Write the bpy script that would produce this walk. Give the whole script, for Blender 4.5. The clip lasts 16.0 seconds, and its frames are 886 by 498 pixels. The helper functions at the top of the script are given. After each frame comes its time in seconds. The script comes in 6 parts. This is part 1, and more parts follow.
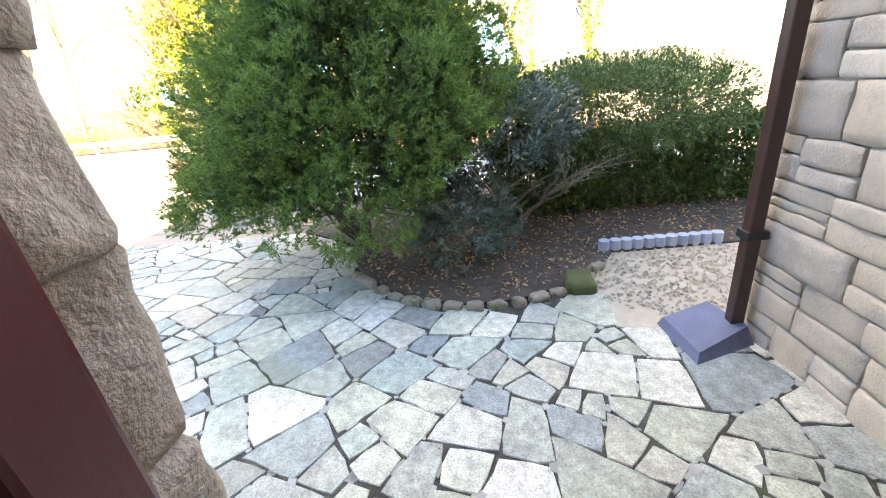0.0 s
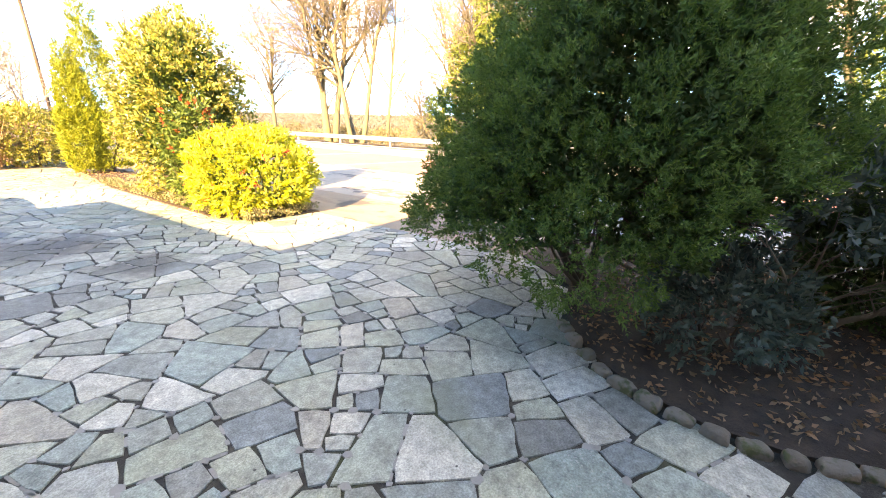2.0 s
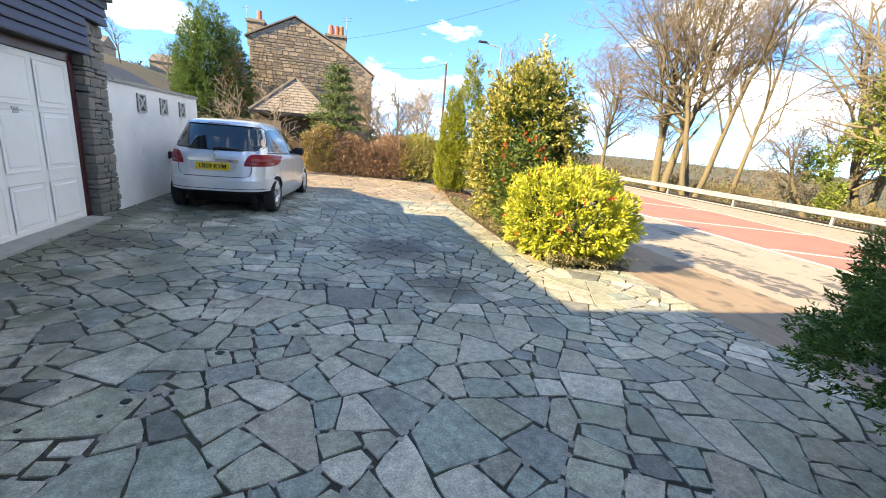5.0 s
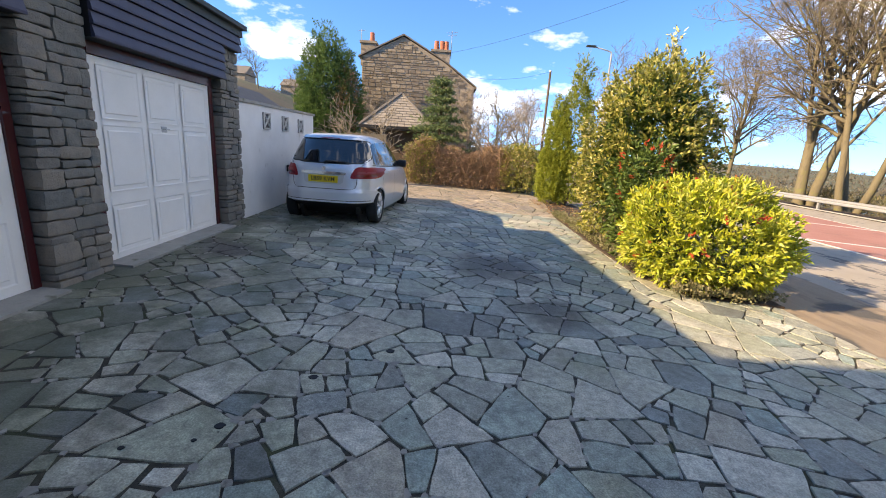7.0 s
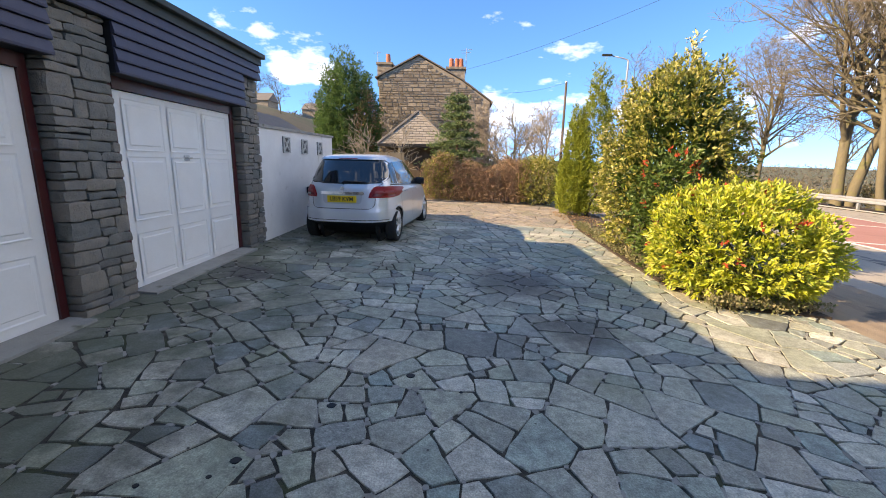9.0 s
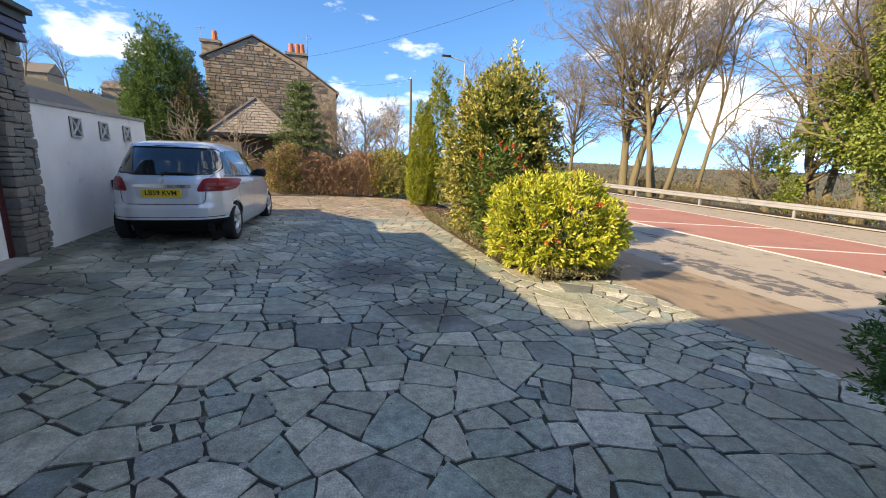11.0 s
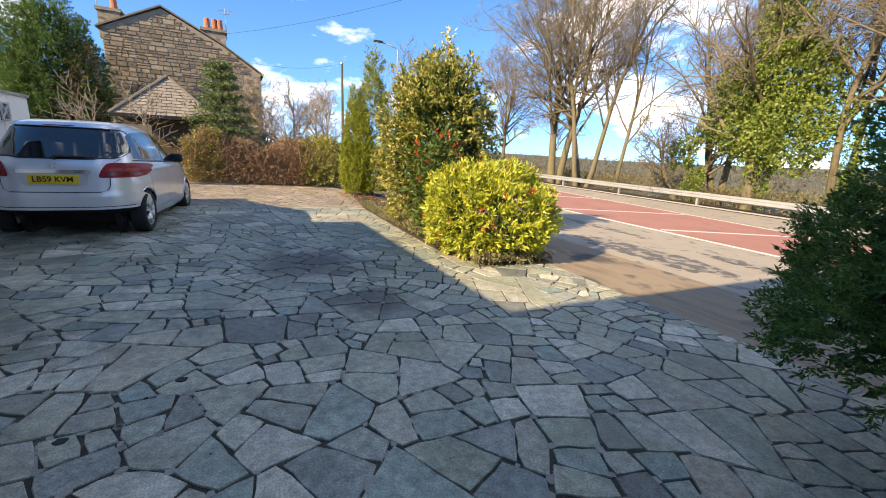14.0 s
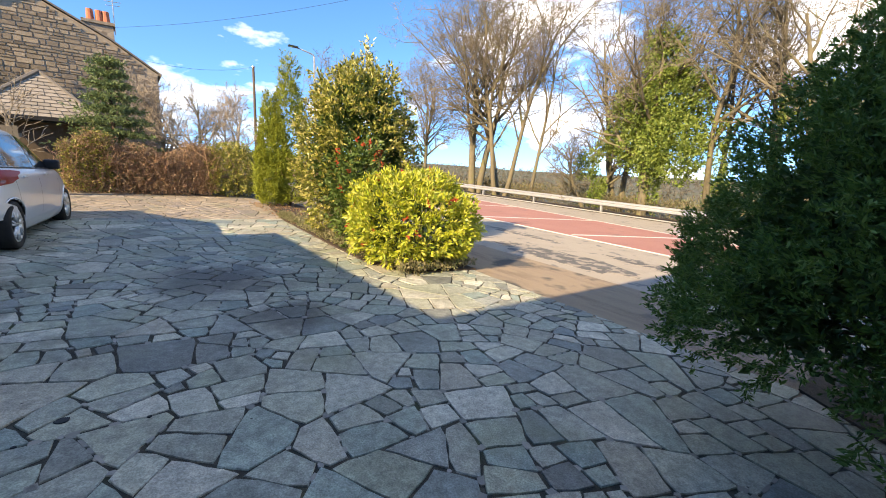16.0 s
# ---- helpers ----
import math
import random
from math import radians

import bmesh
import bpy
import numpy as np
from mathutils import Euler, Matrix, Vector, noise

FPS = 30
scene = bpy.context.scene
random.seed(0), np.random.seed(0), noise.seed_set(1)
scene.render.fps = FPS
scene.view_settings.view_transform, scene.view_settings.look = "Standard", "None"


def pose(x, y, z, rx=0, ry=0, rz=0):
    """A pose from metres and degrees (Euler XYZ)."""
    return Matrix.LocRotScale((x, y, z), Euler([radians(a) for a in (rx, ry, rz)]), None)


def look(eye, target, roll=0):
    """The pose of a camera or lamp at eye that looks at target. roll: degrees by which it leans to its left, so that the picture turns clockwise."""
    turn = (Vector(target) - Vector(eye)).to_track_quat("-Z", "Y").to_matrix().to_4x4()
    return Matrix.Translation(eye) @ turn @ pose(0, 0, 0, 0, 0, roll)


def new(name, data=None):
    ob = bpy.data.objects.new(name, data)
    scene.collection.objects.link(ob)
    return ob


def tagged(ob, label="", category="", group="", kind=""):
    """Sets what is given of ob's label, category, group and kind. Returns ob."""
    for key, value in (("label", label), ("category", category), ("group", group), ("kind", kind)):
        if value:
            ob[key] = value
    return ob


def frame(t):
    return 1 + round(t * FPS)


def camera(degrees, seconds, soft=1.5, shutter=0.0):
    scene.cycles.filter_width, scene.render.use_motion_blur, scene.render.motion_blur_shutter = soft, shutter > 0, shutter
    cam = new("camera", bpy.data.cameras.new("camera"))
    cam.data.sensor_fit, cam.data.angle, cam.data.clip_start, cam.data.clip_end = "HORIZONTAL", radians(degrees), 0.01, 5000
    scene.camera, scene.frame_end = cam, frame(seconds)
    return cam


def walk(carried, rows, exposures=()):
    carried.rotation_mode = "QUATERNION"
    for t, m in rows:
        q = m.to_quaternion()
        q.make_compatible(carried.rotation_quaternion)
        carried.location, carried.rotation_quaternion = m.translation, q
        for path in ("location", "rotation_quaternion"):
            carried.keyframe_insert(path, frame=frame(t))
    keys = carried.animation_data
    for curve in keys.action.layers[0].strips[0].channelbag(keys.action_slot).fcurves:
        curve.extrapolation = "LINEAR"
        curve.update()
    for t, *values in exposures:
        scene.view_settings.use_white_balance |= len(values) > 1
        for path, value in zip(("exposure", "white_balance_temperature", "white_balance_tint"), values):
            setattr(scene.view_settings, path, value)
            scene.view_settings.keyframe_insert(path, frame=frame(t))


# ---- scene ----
cam = camera(94.9, 16.0, soft=1.0)
PATH = [
    (0, -0.808, -1.562, 1.656, 66.72, 6.12, -89.26),
    (0.5, -0.673, -1.573, 1.636, 69.13, 5.18, -75.26),
    (1, -0.532, -1.468, 1.675, 73.03, 0.52, -74.39),
    (1.5, -0.468, -1.381, 1.625, 72.01, -1.44, -68.16),
    (2, -0.367, -1.385, 1.611, 71.98, 0.07, -55.67),
    (2.5, -0.25, -1.396, 1.61, 72.24, 0.07, -44.71),
    (3, -0.16, -1.205, 1.582, 73.69, -1.31, -35.35),
    (3.5, 0.007, -1.103, 1.575, 73.95, -0.94, -26.86),
    (4, 0.209, -1.034, 1.574, 73.25, 0.19, -18.66),
    (4.5, 0.153, -0.81, 1.568, 73.84, -1.85, -15.04),
    (5, 0.086, -0.549, 1.608, 75.88, -4.48, -13.2),
    (5.2, 0.078, -0.461, 1.607, 76.25, -4.73, -10.81),
    (7.5, 0.035, -0.073, 1.604, 76.31, -3.31, 1.38),
    (8, 0.069, -0.029, 1.598, 76.21, -2.74, 3.42),
    (8.5, 0.06, -0.029, 1.617, 76.74, -1.82, 5.37),
    (9, 0.06, -0.02, 1.621, 78.29, -1.19, 2.67),
    (9.5, 0.117, -0.042, 1.617, 79.8, -0.89, -9.32),
    (10, 0.138, -0.07, 1.609, 79.65, -1.6, -19.08),
    (12.3, 0.118, -0.031, 1.523, 76.29, -1.77, -14.99),
    (12.5, 0.116, -0.032, 1.522, 76.12, -2.37, -17.15),
    (13, 0.116, -0.032, 1.521, 76.01, -2.72, -21.3),
    (13.5, 0.117, -0.031, 1.522, 76.27, -2.35, -23.88),
    (14, 0.116, -0.032, 1.522, 76.98, -2.41, -26.41),
    (14.5, 0.117, -0.032, 1.521, 77.52, -2.3, -29.4),
    (15, 0.119, -0.028, 1.518, 78.22, -2.66, -32.74),
    (15.5, 0.119, -0.027, 1.514, 78.81, -3.08, -35.66),
    (16, 0.118, -0.029, 1.513, 78.79, -2.87, -37.09),
]
EXPOSURES = [(0.0, 4.75, 10800, 18), (0.8, 4.4, 10700, 18), (1.5, 3.95, 10700, 20), (2.5, 3.5, 10500, 20), (3.5, 3.15, 9600, 16), (4.5, 2.7, 8600, 12), (5.0, 2.4, 8000, 10),
             (7.5, 1.85, 7600, 15), (9.0, 1.9, 7600, 15), (10.0, 1.7, 7600, 13), (12.5, 1.62, 7550, 12), (14.5, 1.8, 7550, 12), (16.0, 1.9, 7550, 12)]
walk(cam, [(t, pose(x, y, z, rx, ry, rz)) for t, x, y, z, rx, ry, rz in PATH], EXPOSURES)

# world, sun ------------------------------------------------------------
SUN_EL, SUN_TO = 29.0, (0.958, 0.287)          # height of the sun, and where its light goes on the plan
world = bpy.data.worlds.new("sky")
scene.world = world
world.use_nodes = True
wt = world.node_tree
wt.nodes.clear()
sky = wt.nodes.new("ShaderNodeTexSky")
sky.sky_type, sky.sun_disc = "NISHITA", False
sky.sun_elevation = radians(SUN_EL)
sky.sun_rotation = math.atan2(-SUN_TO[0], -SUN_TO[1])
sky.air_density, sky.dust_density, sky.ozone_density = 0.75, 0.0, 3.5
tc = wt.nodes.new("ShaderNodeTexCoord")
lift = wt.nodes.new("ShaderNodeVectorMath")            # the clear air of a cold day: deep blue comes down close to the hills
lift.operation = "ADD"
lift.inputs[1].default_value = (0.0, 0.0, 0.13)
mp = wt.nodes.new("ShaderNodeMapping")
mp.inputs["Scale"].default_value = (1.0, 1.0, 2.3)
mp.inputs["Location"].default_value = (0.35, 0.1, 0.0)
cn = wt.nodes.new("ShaderNodeTexNoise")
cn.inputs["Scale"].default_value, cn.inputs["Detail"].default_value, cn.inputs["Roughness"].default_value = 3.3, 9, 0.56
sx = wt.nodes.new("ShaderNodeSeparateXYZ")
east = wt.nodes.new("ShaderNodeMath")                  # the clouds gather over the valley in the east
east.operation = "MULTIPLY_ADD"
east.inputs[1].default_value = 0.085
cr = wt.nodes.new("ShaderNodeValToRGB")
cr.color_ramp.elements[0].position, cr.color_ramp.elements[1].position = 0.575, 0.7
hs = wt.nodes.new("ShaderNodeHueSaturation")
hs.inputs["Saturation"].default_value = 1.18
mix = wt.nodes.new("ShaderNodeMixRGB")
mix.inputs[2].default_value = (7.0, 7.2, 7.6, 1)
bg = wt.nodes.new("ShaderNodeBackground")
bg.inputs[1].default_value = 0.12
wo = wt.nodes.new("ShaderNodeOutputWorld")
for a, b in ((tc.outputs["Generated"], mp.inputs[0]), (mp.outputs[0], cn.inputs["Vector"]), (tc.outputs["Generated"], sx.inputs[0]), (sx.outputs[0], east.inputs[0]), (cn.outputs[0], east.inputs[2]), (east.outputs[0], cr.inputs[0]), (cr.outputs[0], mix.inputs[0]), (tc.outputs["Generated"], lift.inputs[0]),
             (lift.outputs[0], sky.inputs[0]), (sky.outputs[0], hs.inputs["Color"]), (hs.outputs[0], mix.inputs[1]), (mix.outputs[0], bg.inputs[0]), (bg.outputs[0], wo.inputs[0])):
    wt.links.new(a, b)
sun = new("sun", bpy.data.lights.new("sun", "SUN"))
sun.data.energy, sun.data.angle, sun.data.color = 3.3, radians(0.53), (1.0, 0.82, 0.56)
cel = math.cos(radians(SUN_EL))
sun.matrix_world = look((0, 0, 40), (SUN_TO[0] * cel, SUN_TO[1] * cel, 40 - math.sin(radians(SUN_EL))))


# tools -----------------------------------------------------------------
def G(x, y):
    """Height of the sloping drive and road."""
    return -0.0377 * x + 0.0161 * y


rng = np.random.default_rng(7)


def mesh_np(name, v, f):
    """A mesh from an array of points and an array of faces with one number of corners."""
    me = bpy.data.meshes.new(name)
    v, f = np.asarray(v, dtype=np.float32).reshape(-1, 3), np.asarray(f, dtype=np.int32)
    k = f.shape[1]
    me.vertices.add(len(v))
    me.vertices.foreach_set("co", v.ravel())
    me.loops.add(f.size)
    me.loops.foreach_set("vertex_index", f.ravel())
    me.polygons.add(len(f))
    me.polygons.foreach_set("loop_start", np.arange(0, f.size, k, dtype=np.int32))
    me.update(calc_edges=True)
    me.validate()
    return me


class Shape:
    """Points and faces gathered into one mesh."""

    def __init__(self):
        self.v, self.f = [], []

    def add(self, v, f):
        n = len(self.v)
        self.v += [tuple(p) for p in v]
        self.f += [tuple(n + i for i in q) for q in f]
        return self

    def box(self, x0, x1, y0, y1, z0, z1, bev=0.0):
        if bev <= 0:
            v = [(x, y, z) for z in (z0, z1) for x, y in ((x0, y0), (x1, y0), (x1, y1), (x0, y1))]
            return self.add(v, [(3, 2, 1, 0), (4, 5, 6, 7), (0, 1, 5, 4), (1, 2, 6, 5), (2, 3, 7, 6), (3, 0, 4, 7)])
        bm = bmesh.new()
        bmesh.ops.create_cube(bm, size=1)
        for p in bm.verts:
            p.co = Vector(((x0 + x1) / 2 + p.co.x * (x1 - x0), (y0 + y1) / 2 + p.co.y * (y1 - y0), (z0 + z1) / 2 + p.co.z * (z1 - z0)))
        bmesh.ops.bevel(bm, geom=bm.edges, offset=bev, segments=2, affect="EDGES", profile=0.5)
        bm.verts.index_update()
        self.add([p.co for p in bm.verts], [[p.index for p in q.verts] for q in bm.faces])
        bm.free()
        return self

    def prism(self, outline, z0, z1):
        """An upright prism over an outline of (x, y); z0 and z1 numbers or functions of x, y."""
        n = len(outline)
        a = [(x, y, z0(x, y) if callable(z0) else z0) for x, y in outline]
        b = [(x, y, z1(x, y) if callable(z1) else z1) for x, y in outline]
        return self.add(a + b, [tuple(range(n))[::-1], tuple(range(n, 2 * n))] + [(i, (i + 1) % n, n + (i + 1) % n, n + i) for i in range(n)])

    def tube(self, pts, radii, sides=6, cap=True):
        pts = [Vector(p) for p in pts]
        n0, vs, fs = 0, [], []
        for i, p in enumerate(pts):
            d = (pts[min(i + 1, len(pts) - 1)] - pts[max(i - 1, 0)]).normalized()
            a = d.cross(Vector((0.31, 0.17, 0.93)) if abs(d.z) < 0.9 else Vector((1, 0.2, 0))).normalized()
            b = d.cross(a)
            r = radii[i] if hasattr(radii, "__len__") else radii
            vs += [p + a * (r * math.cos(k * math.tau / sides)) + b * (r * math.sin(k * math.tau / sides)) for k in range(sides)]
            if i:
                fs += [((i - 1) * sides + k, (i - 1) * sides + (k + 1) % sides, i * sides + (k + 1) % sides, i * sides + k) for k in range(sides)]
        if cap:
            fs += [tuple(range(sides))[::-1], tuple(len(vs) - sides + k for k in range(sides))]
        return self.add(vs, fs)

    def mesh(self, name):
        me = bpy.data.meshes.new(name)
        me.from_pydata(self.v, [], self.f)
        me.update()
        return me


def smooth(me):
    me.polygons.foreach_set("use_smooth", np.ones(len(me.polygons), dtype=bool))
    return me


def thing(name, at, label, category, group="", kind="", turn=0.0):
    ob = new(name)
    ob.matrix_world = pose(*at, 0, 0, turn)
    ob.empty_display_size = 0.1
    return tagged(ob, label, category, group, kind)


def part(name, me, material, parent=None, label="", soft=False):
    """One mesh object, a part of its parent (whose own place is the part's origin)."""
    if isinstance(me, Shape):
        me = me.mesh(name)
    if soft:
        smooth(me)
    if material is not None:
        me.materials.append(material)
    ob = new(name, me)
    ob.parent = parent
    return tagged(ob, label)


def structure(name, me, material, label, category, soft=False):
    return tagged(part(name, me, material, None, label, soft), category=category, kind="structure")


# materials -------------------------------------------------------------
def mat(name, colours, scale=6.0, rough=0.8, bump=0.2, grain=90.0, metal=0.0, own=0.0, spec=0.4, spots=None, stretch=None, coat=0.0, glow=0.0):
    """A surface whose colour wanders between colours with two scales of noise; own: how far each piece has a shade of its own (1: any of the colours)."""
    m = bpy.data.materials.new(name)
    m.use_nodes = True
    nt = m.node_tree
    n, L = nt.nodes, nt.links
    b = n["Principled BSDF"]
    geo = n.new("ShaderNodeNewGeometry")
    vec = geo.outputs["Position"]
    if stretch:
        mpn = n.new("ShaderNodeMapping")
        mpn.inputs["Scale"].default_value = stretch
        L.new(vec, mpn.inputs[0])
        vec = mpn.outputs[0]
    big, fine = n.new("ShaderNodeTexNoise"), n.new("ShaderNodeTexNoise")
    for q, s, d in ((big, scale, 5), (fine, grain, 4)):
        q.inputs["Scale"].default_value, q.inputs["Detail"].default_value, q.inputs["Roughness"].default_value = s, d, 0.6
        L.new(vec, q.inputs["Vector"])
    ramp = n.new("ShaderNodeValToRGB")
    e = ramp.color_ramp.elements
    k = len(colours)
    while len(e) < k:
        e.new(0.5)
    for i, c in enumerate(colours):
        e[i].position = (0.5 if own else i / max(k - 1, 1) * 0.5 + 0.25) if k == 1 else ((i / (k - 1)) if own else 0.28 + 0.44 * i / (k - 1))
        e[i].color = (*c, 1)

    def maths(op, a, c):
        q = n.new("ShaderNodeMath")
        q.operation = op
        for i, s in enumerate((a, c)):
            if isinstance(s, (int, float)):
                q.inputs[i].default_value = s
            else:
                L.new(s, q.inputs[i])
        return q.outputs[0]

    fac = maths("ADD", maths("MULTIPLY", big.outputs[0], 0.72), maths("MULTIPLY", fine.outputs[0], 0.28))
    if own:
        info = n.new("ShaderNodeObjectInfo")
        rnd = maths("FRACT", maths("ADD", info.outputs["Random"], geo.outputs["Random Per Island"]), 0)
        fac = maths("ADD", maths("MULTIPLY", rnd, own), maths("MULTIPLY", maths("SUBTRACT", fac, 0.5 * own), 1.0 - own * 0.55))
    L.new(fac, ramp.inputs[0])
    col = ramp.outputs[0]
    if spots:
        sc, lo, hi, c = spots
        sn = n.new("ShaderNodeTexNoise")
        sn.inputs["Scale"].default_value, sn.inputs["Detail"].default_value = sc, 6
        L.new(geo.outputs["Position"], sn.inputs["Vector"])
        sr = n.new("ShaderNodeValToRGB")
        sr.color_ramp.elements[0].position, sr.color_ramp.elements[1].position = lo, hi
        mx = n.new("ShaderNodeMixRGB")
        mx.inputs[2].default_value = (*c, 1)
        L.new(sn.outputs[0], sr.inputs[0])
        L.new(sr.outputs[0], mx.inputs[0])
        L.new(col, mx.inputs[1])
        col = mx.outputs[0]
    L.new(col, b.inputs["Base Color"])
    b.inputs["Roughness"].default_value, b.inputs["Metallic"].default_value = rough, metal
    b.inputs["Specular IOR Level"].default_value, b.inputs["Coat Weight"].default_value = spec, coat
    b.inputs["Coat Roughness"].default_value = 0.06
    if bump:
        bn = n.new("ShaderNodeBump")
        bn.inputs["Strength"].default_value, bn.inputs["Distance"].default_value = bump, 0.01
        L.new(maths("ADD", fine.outputs[0], maths("MULTIPLY", big.outputs[0], 1.5)), bn.inputs["Height"])
        L.new(bn.outputs[0], b.inputs["Normal"])
    if glow:
        L.new(col, b.inputs["Emission Color"])
        b.inputs["Emission Strength"].default_value = glow
    return m


def leaf_mat(name, colours, rough=0.5, through_light=0.3, patch=2.5):
    """Leaves: a shade for each leaf and each patch of the plant, and some light let through."""
    m = mat(name, colours, patch, rough, 0.0, 9.0, own=0.75, spec=0.35)
    n, L = m.node_tree.nodes, m.node_tree.links
    b, out = n["Principled BSDF"], n["Material Output"]
    t, mx = n.new("ShaderNodeBsdfTranslucent"), n.new("ShaderNodeMixShader")
    L.new(b.inputs["Base Color"].links[0].from_socket, t.inputs[0])
    mx.inputs[0].default_value = through_light
    L.new(b.outputs[0], mx.inputs[1])
    L.new(t.outputs[0], mx.inputs[2])
    L.new(mx.outputs[0], out.inputs[0])
    return m


def flag_mat(name, colours, stains):
    """Flagstones: a colour for each stone, blotches, grain, pale lichen, small dark pits and old stains."""
    m = bpy.data.materials.new(name)
    m.use_nodes = True
    n, L = m.node_tree.nodes, m.node_tree.links
    b = n["Principled BSDF"]
    geo, info = n.new("ShaderNodeNewGeometry"), n.new("ShaderNodeObjectInfo")

    def maths(op, a, c=0.0):
        q = n.new("ShaderNodeMath")
        q.operation = op
        for i, v in enumerate((a, c)):
            if isinstance(v, (int, float)):
                q.inputs[i].default_value = v
            else:
                L.new(v, q.inputs[i])
        return q.outputs[0]

    def noise_at(scale, detail=4):
        q = n.new("ShaderNodeTexNoise")
        q.inputs["Scale"].default_value, q.inputs["Detail"].default_value, q.inputs["Roughness"].default_value = scale, detail, 0.62
        L.new(geo.outputs["Position"], q.inputs["Vector"])
        return q.outputs[0]

    def step(v, lo, hi, a, c):
        q = n.new("ShaderNodeMapRange")
        for i, x in enumerate((lo, hi, a, c)):
            q.inputs[i + 1].default_value = x
        L.new(v, q.inputs[0])
        return q.outputs[0]

    def blend(fac, x, colour, kind="MIX"):
        q = n.new("ShaderNodeMixRGB")
        q.blend_type = kind
        L.new(fac, q.inputs[0])
        L.new(x, q.inputs[1])
        q.inputs[2].default_value = (*colour, 1)
        return q.outputs[0]

    rnd = maths("FRACT", maths("ADD", info.outputs["Random"], geo.outputs["Random Per Island"]))
    rnd2 = maths("FRACT", maths("MULTIPLY", rnd, 7.31))
    ramp = n.new("ShaderNodeValToRGB")
    e = ramp.color_ramp.elements
    while len(e) < len(colours):
        e.new(0.5)
    for i, c in enumerate(colours):
        e[i].position, e[i].color = i / (len(colours) - 1), (*c, 1)
    L.new(rnd, ramp.inputs[0])
    big, mid, grain = noise_at(2.2), noise_at(16.0, 7), noise_at(95.0, 3)
    tone = maths("MULTIPLY", step(big, 0.3, 0.7, 0.72, 1.22), maths("MULTIPLY", step(mid, 0.3, 0.7, 0.62, 1.36), step(grain, 0.34, 0.66, 0.72, 1.26)))
    v = n.new("ShaderNodeVectorMath")
    v.operation = "SCALE"
    L.new(ramp.outputs[0], v.inputs[0])
    L.new(tone, v.inputs["Scale"])
    col = v.outputs[0]
    lichen = maths("MULTIPLY", step(noise_at(62.0, 3), 0.58, 0.66, 0.0, 0.55), step(rnd2, 0.45, 0.9, 0.12, 1.0))
    col = blend(lichen, col, (0.46, 0.46, 0.42))
    col = blend(step(noise_at(1.1, 6), 0.52, 0.68, 0.0, 0.55), col, (0.13, 0.15, 0.085))
    apart = n.new("ShaderNodeSeparateXYZ")               # green algae towards the garage, with the dark corner's shade put into its colour
    L.new(geo.outputs["Position"], apart.inputs[0])
    algae_shade = maths("ADD", noise_at(1.7, 6), maths("MULTIPLY", apart.outputs["X"], -0.1))
    col = blend(step(algae_shade, 0.58, 0.82, 0.0, 0.82), col, (0.055, 0.068, 0.042))
    pits = n.new("ShaderNodeTexVoronoi")
    pits.inputs["Scale"].default_value = 5.0
    L.new(geo.outputs["Position"], pits.inputs["Vector"])
    col = blend(maths("MULTIPLY", step(pits.outputs["Distance"], 0.03, 0.05, 0.85, 0.0), step(rnd2, 0.3, 0.5, 0.0, 1.0)), col, (0.03, 0.03, 0.03))
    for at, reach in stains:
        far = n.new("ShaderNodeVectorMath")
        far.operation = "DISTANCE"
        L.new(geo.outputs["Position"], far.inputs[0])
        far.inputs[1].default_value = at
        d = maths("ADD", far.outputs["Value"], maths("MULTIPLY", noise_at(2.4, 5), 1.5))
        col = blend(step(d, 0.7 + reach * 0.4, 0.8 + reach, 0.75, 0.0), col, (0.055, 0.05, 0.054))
    L.new(col, b.inputs["Base Color"])
    L.new(step(mid, 0.3, 0.7, 0.5, 0.82), b.inputs["Roughness"])
    b.inputs["Specular IOR Level"].default_value = 0.45
    bn = n.new("ShaderNodeBump")
    bn.inputs["Strength"].default_value, bn.inputs["Distance"].default_value = 0.7, 0.006
    L.new(maths("ADD", grain, maths("MULTIPLY", mid, 1.6)), bn.inputs["Height"])
    L.new(bn.outputs[0], b.inputs["Normal"])
    return m


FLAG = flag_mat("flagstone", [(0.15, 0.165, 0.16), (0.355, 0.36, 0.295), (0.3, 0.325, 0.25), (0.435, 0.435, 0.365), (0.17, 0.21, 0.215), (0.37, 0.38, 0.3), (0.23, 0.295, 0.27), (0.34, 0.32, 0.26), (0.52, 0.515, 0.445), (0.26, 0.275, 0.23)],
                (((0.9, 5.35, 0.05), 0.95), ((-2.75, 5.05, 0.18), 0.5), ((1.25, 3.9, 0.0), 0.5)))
# warmer copy: the beige of sunlit paving is put into these stones' colour
FLAG_WARM = flag_mat("flagstone_far_sunlit", [(0.27, 0.23, 0.18), (0.33, 0.27, 0.2), (0.24, 0.21, 0.18), (0.38, 0.32, 0.25)], ())
MORTAR = mat("joint_mortar", [(0.022, 0.02, 0.017), (0.04, 0.037, 0.03), (0.11, 0.105, 0.09)], 9.0, 0.95, 0.6, 120.0, spots=(2.2, 0.55, 0.7, (0.05, 0.06, 0.025)))
CHIP = mat("mortar_chip", [(0.34, 0.335, 0.31), (0.22, 0.22, 0.2), (0.42, 0.41, 0.38)], 14, 0.9, 0.4, 150, own=0.6)
SLATESTONE = mat("pillar_stone", [(0.11, 0.113, 0.11), (0.19, 0.18, 0.158), (0.14, 0.148, 0.14), (0.24, 0.215, 0.18), (0.165, 0.165, 0.158), (0.12, 0.098, 0.082)], 9, 0.85, 0.8, 60, own=0.7)
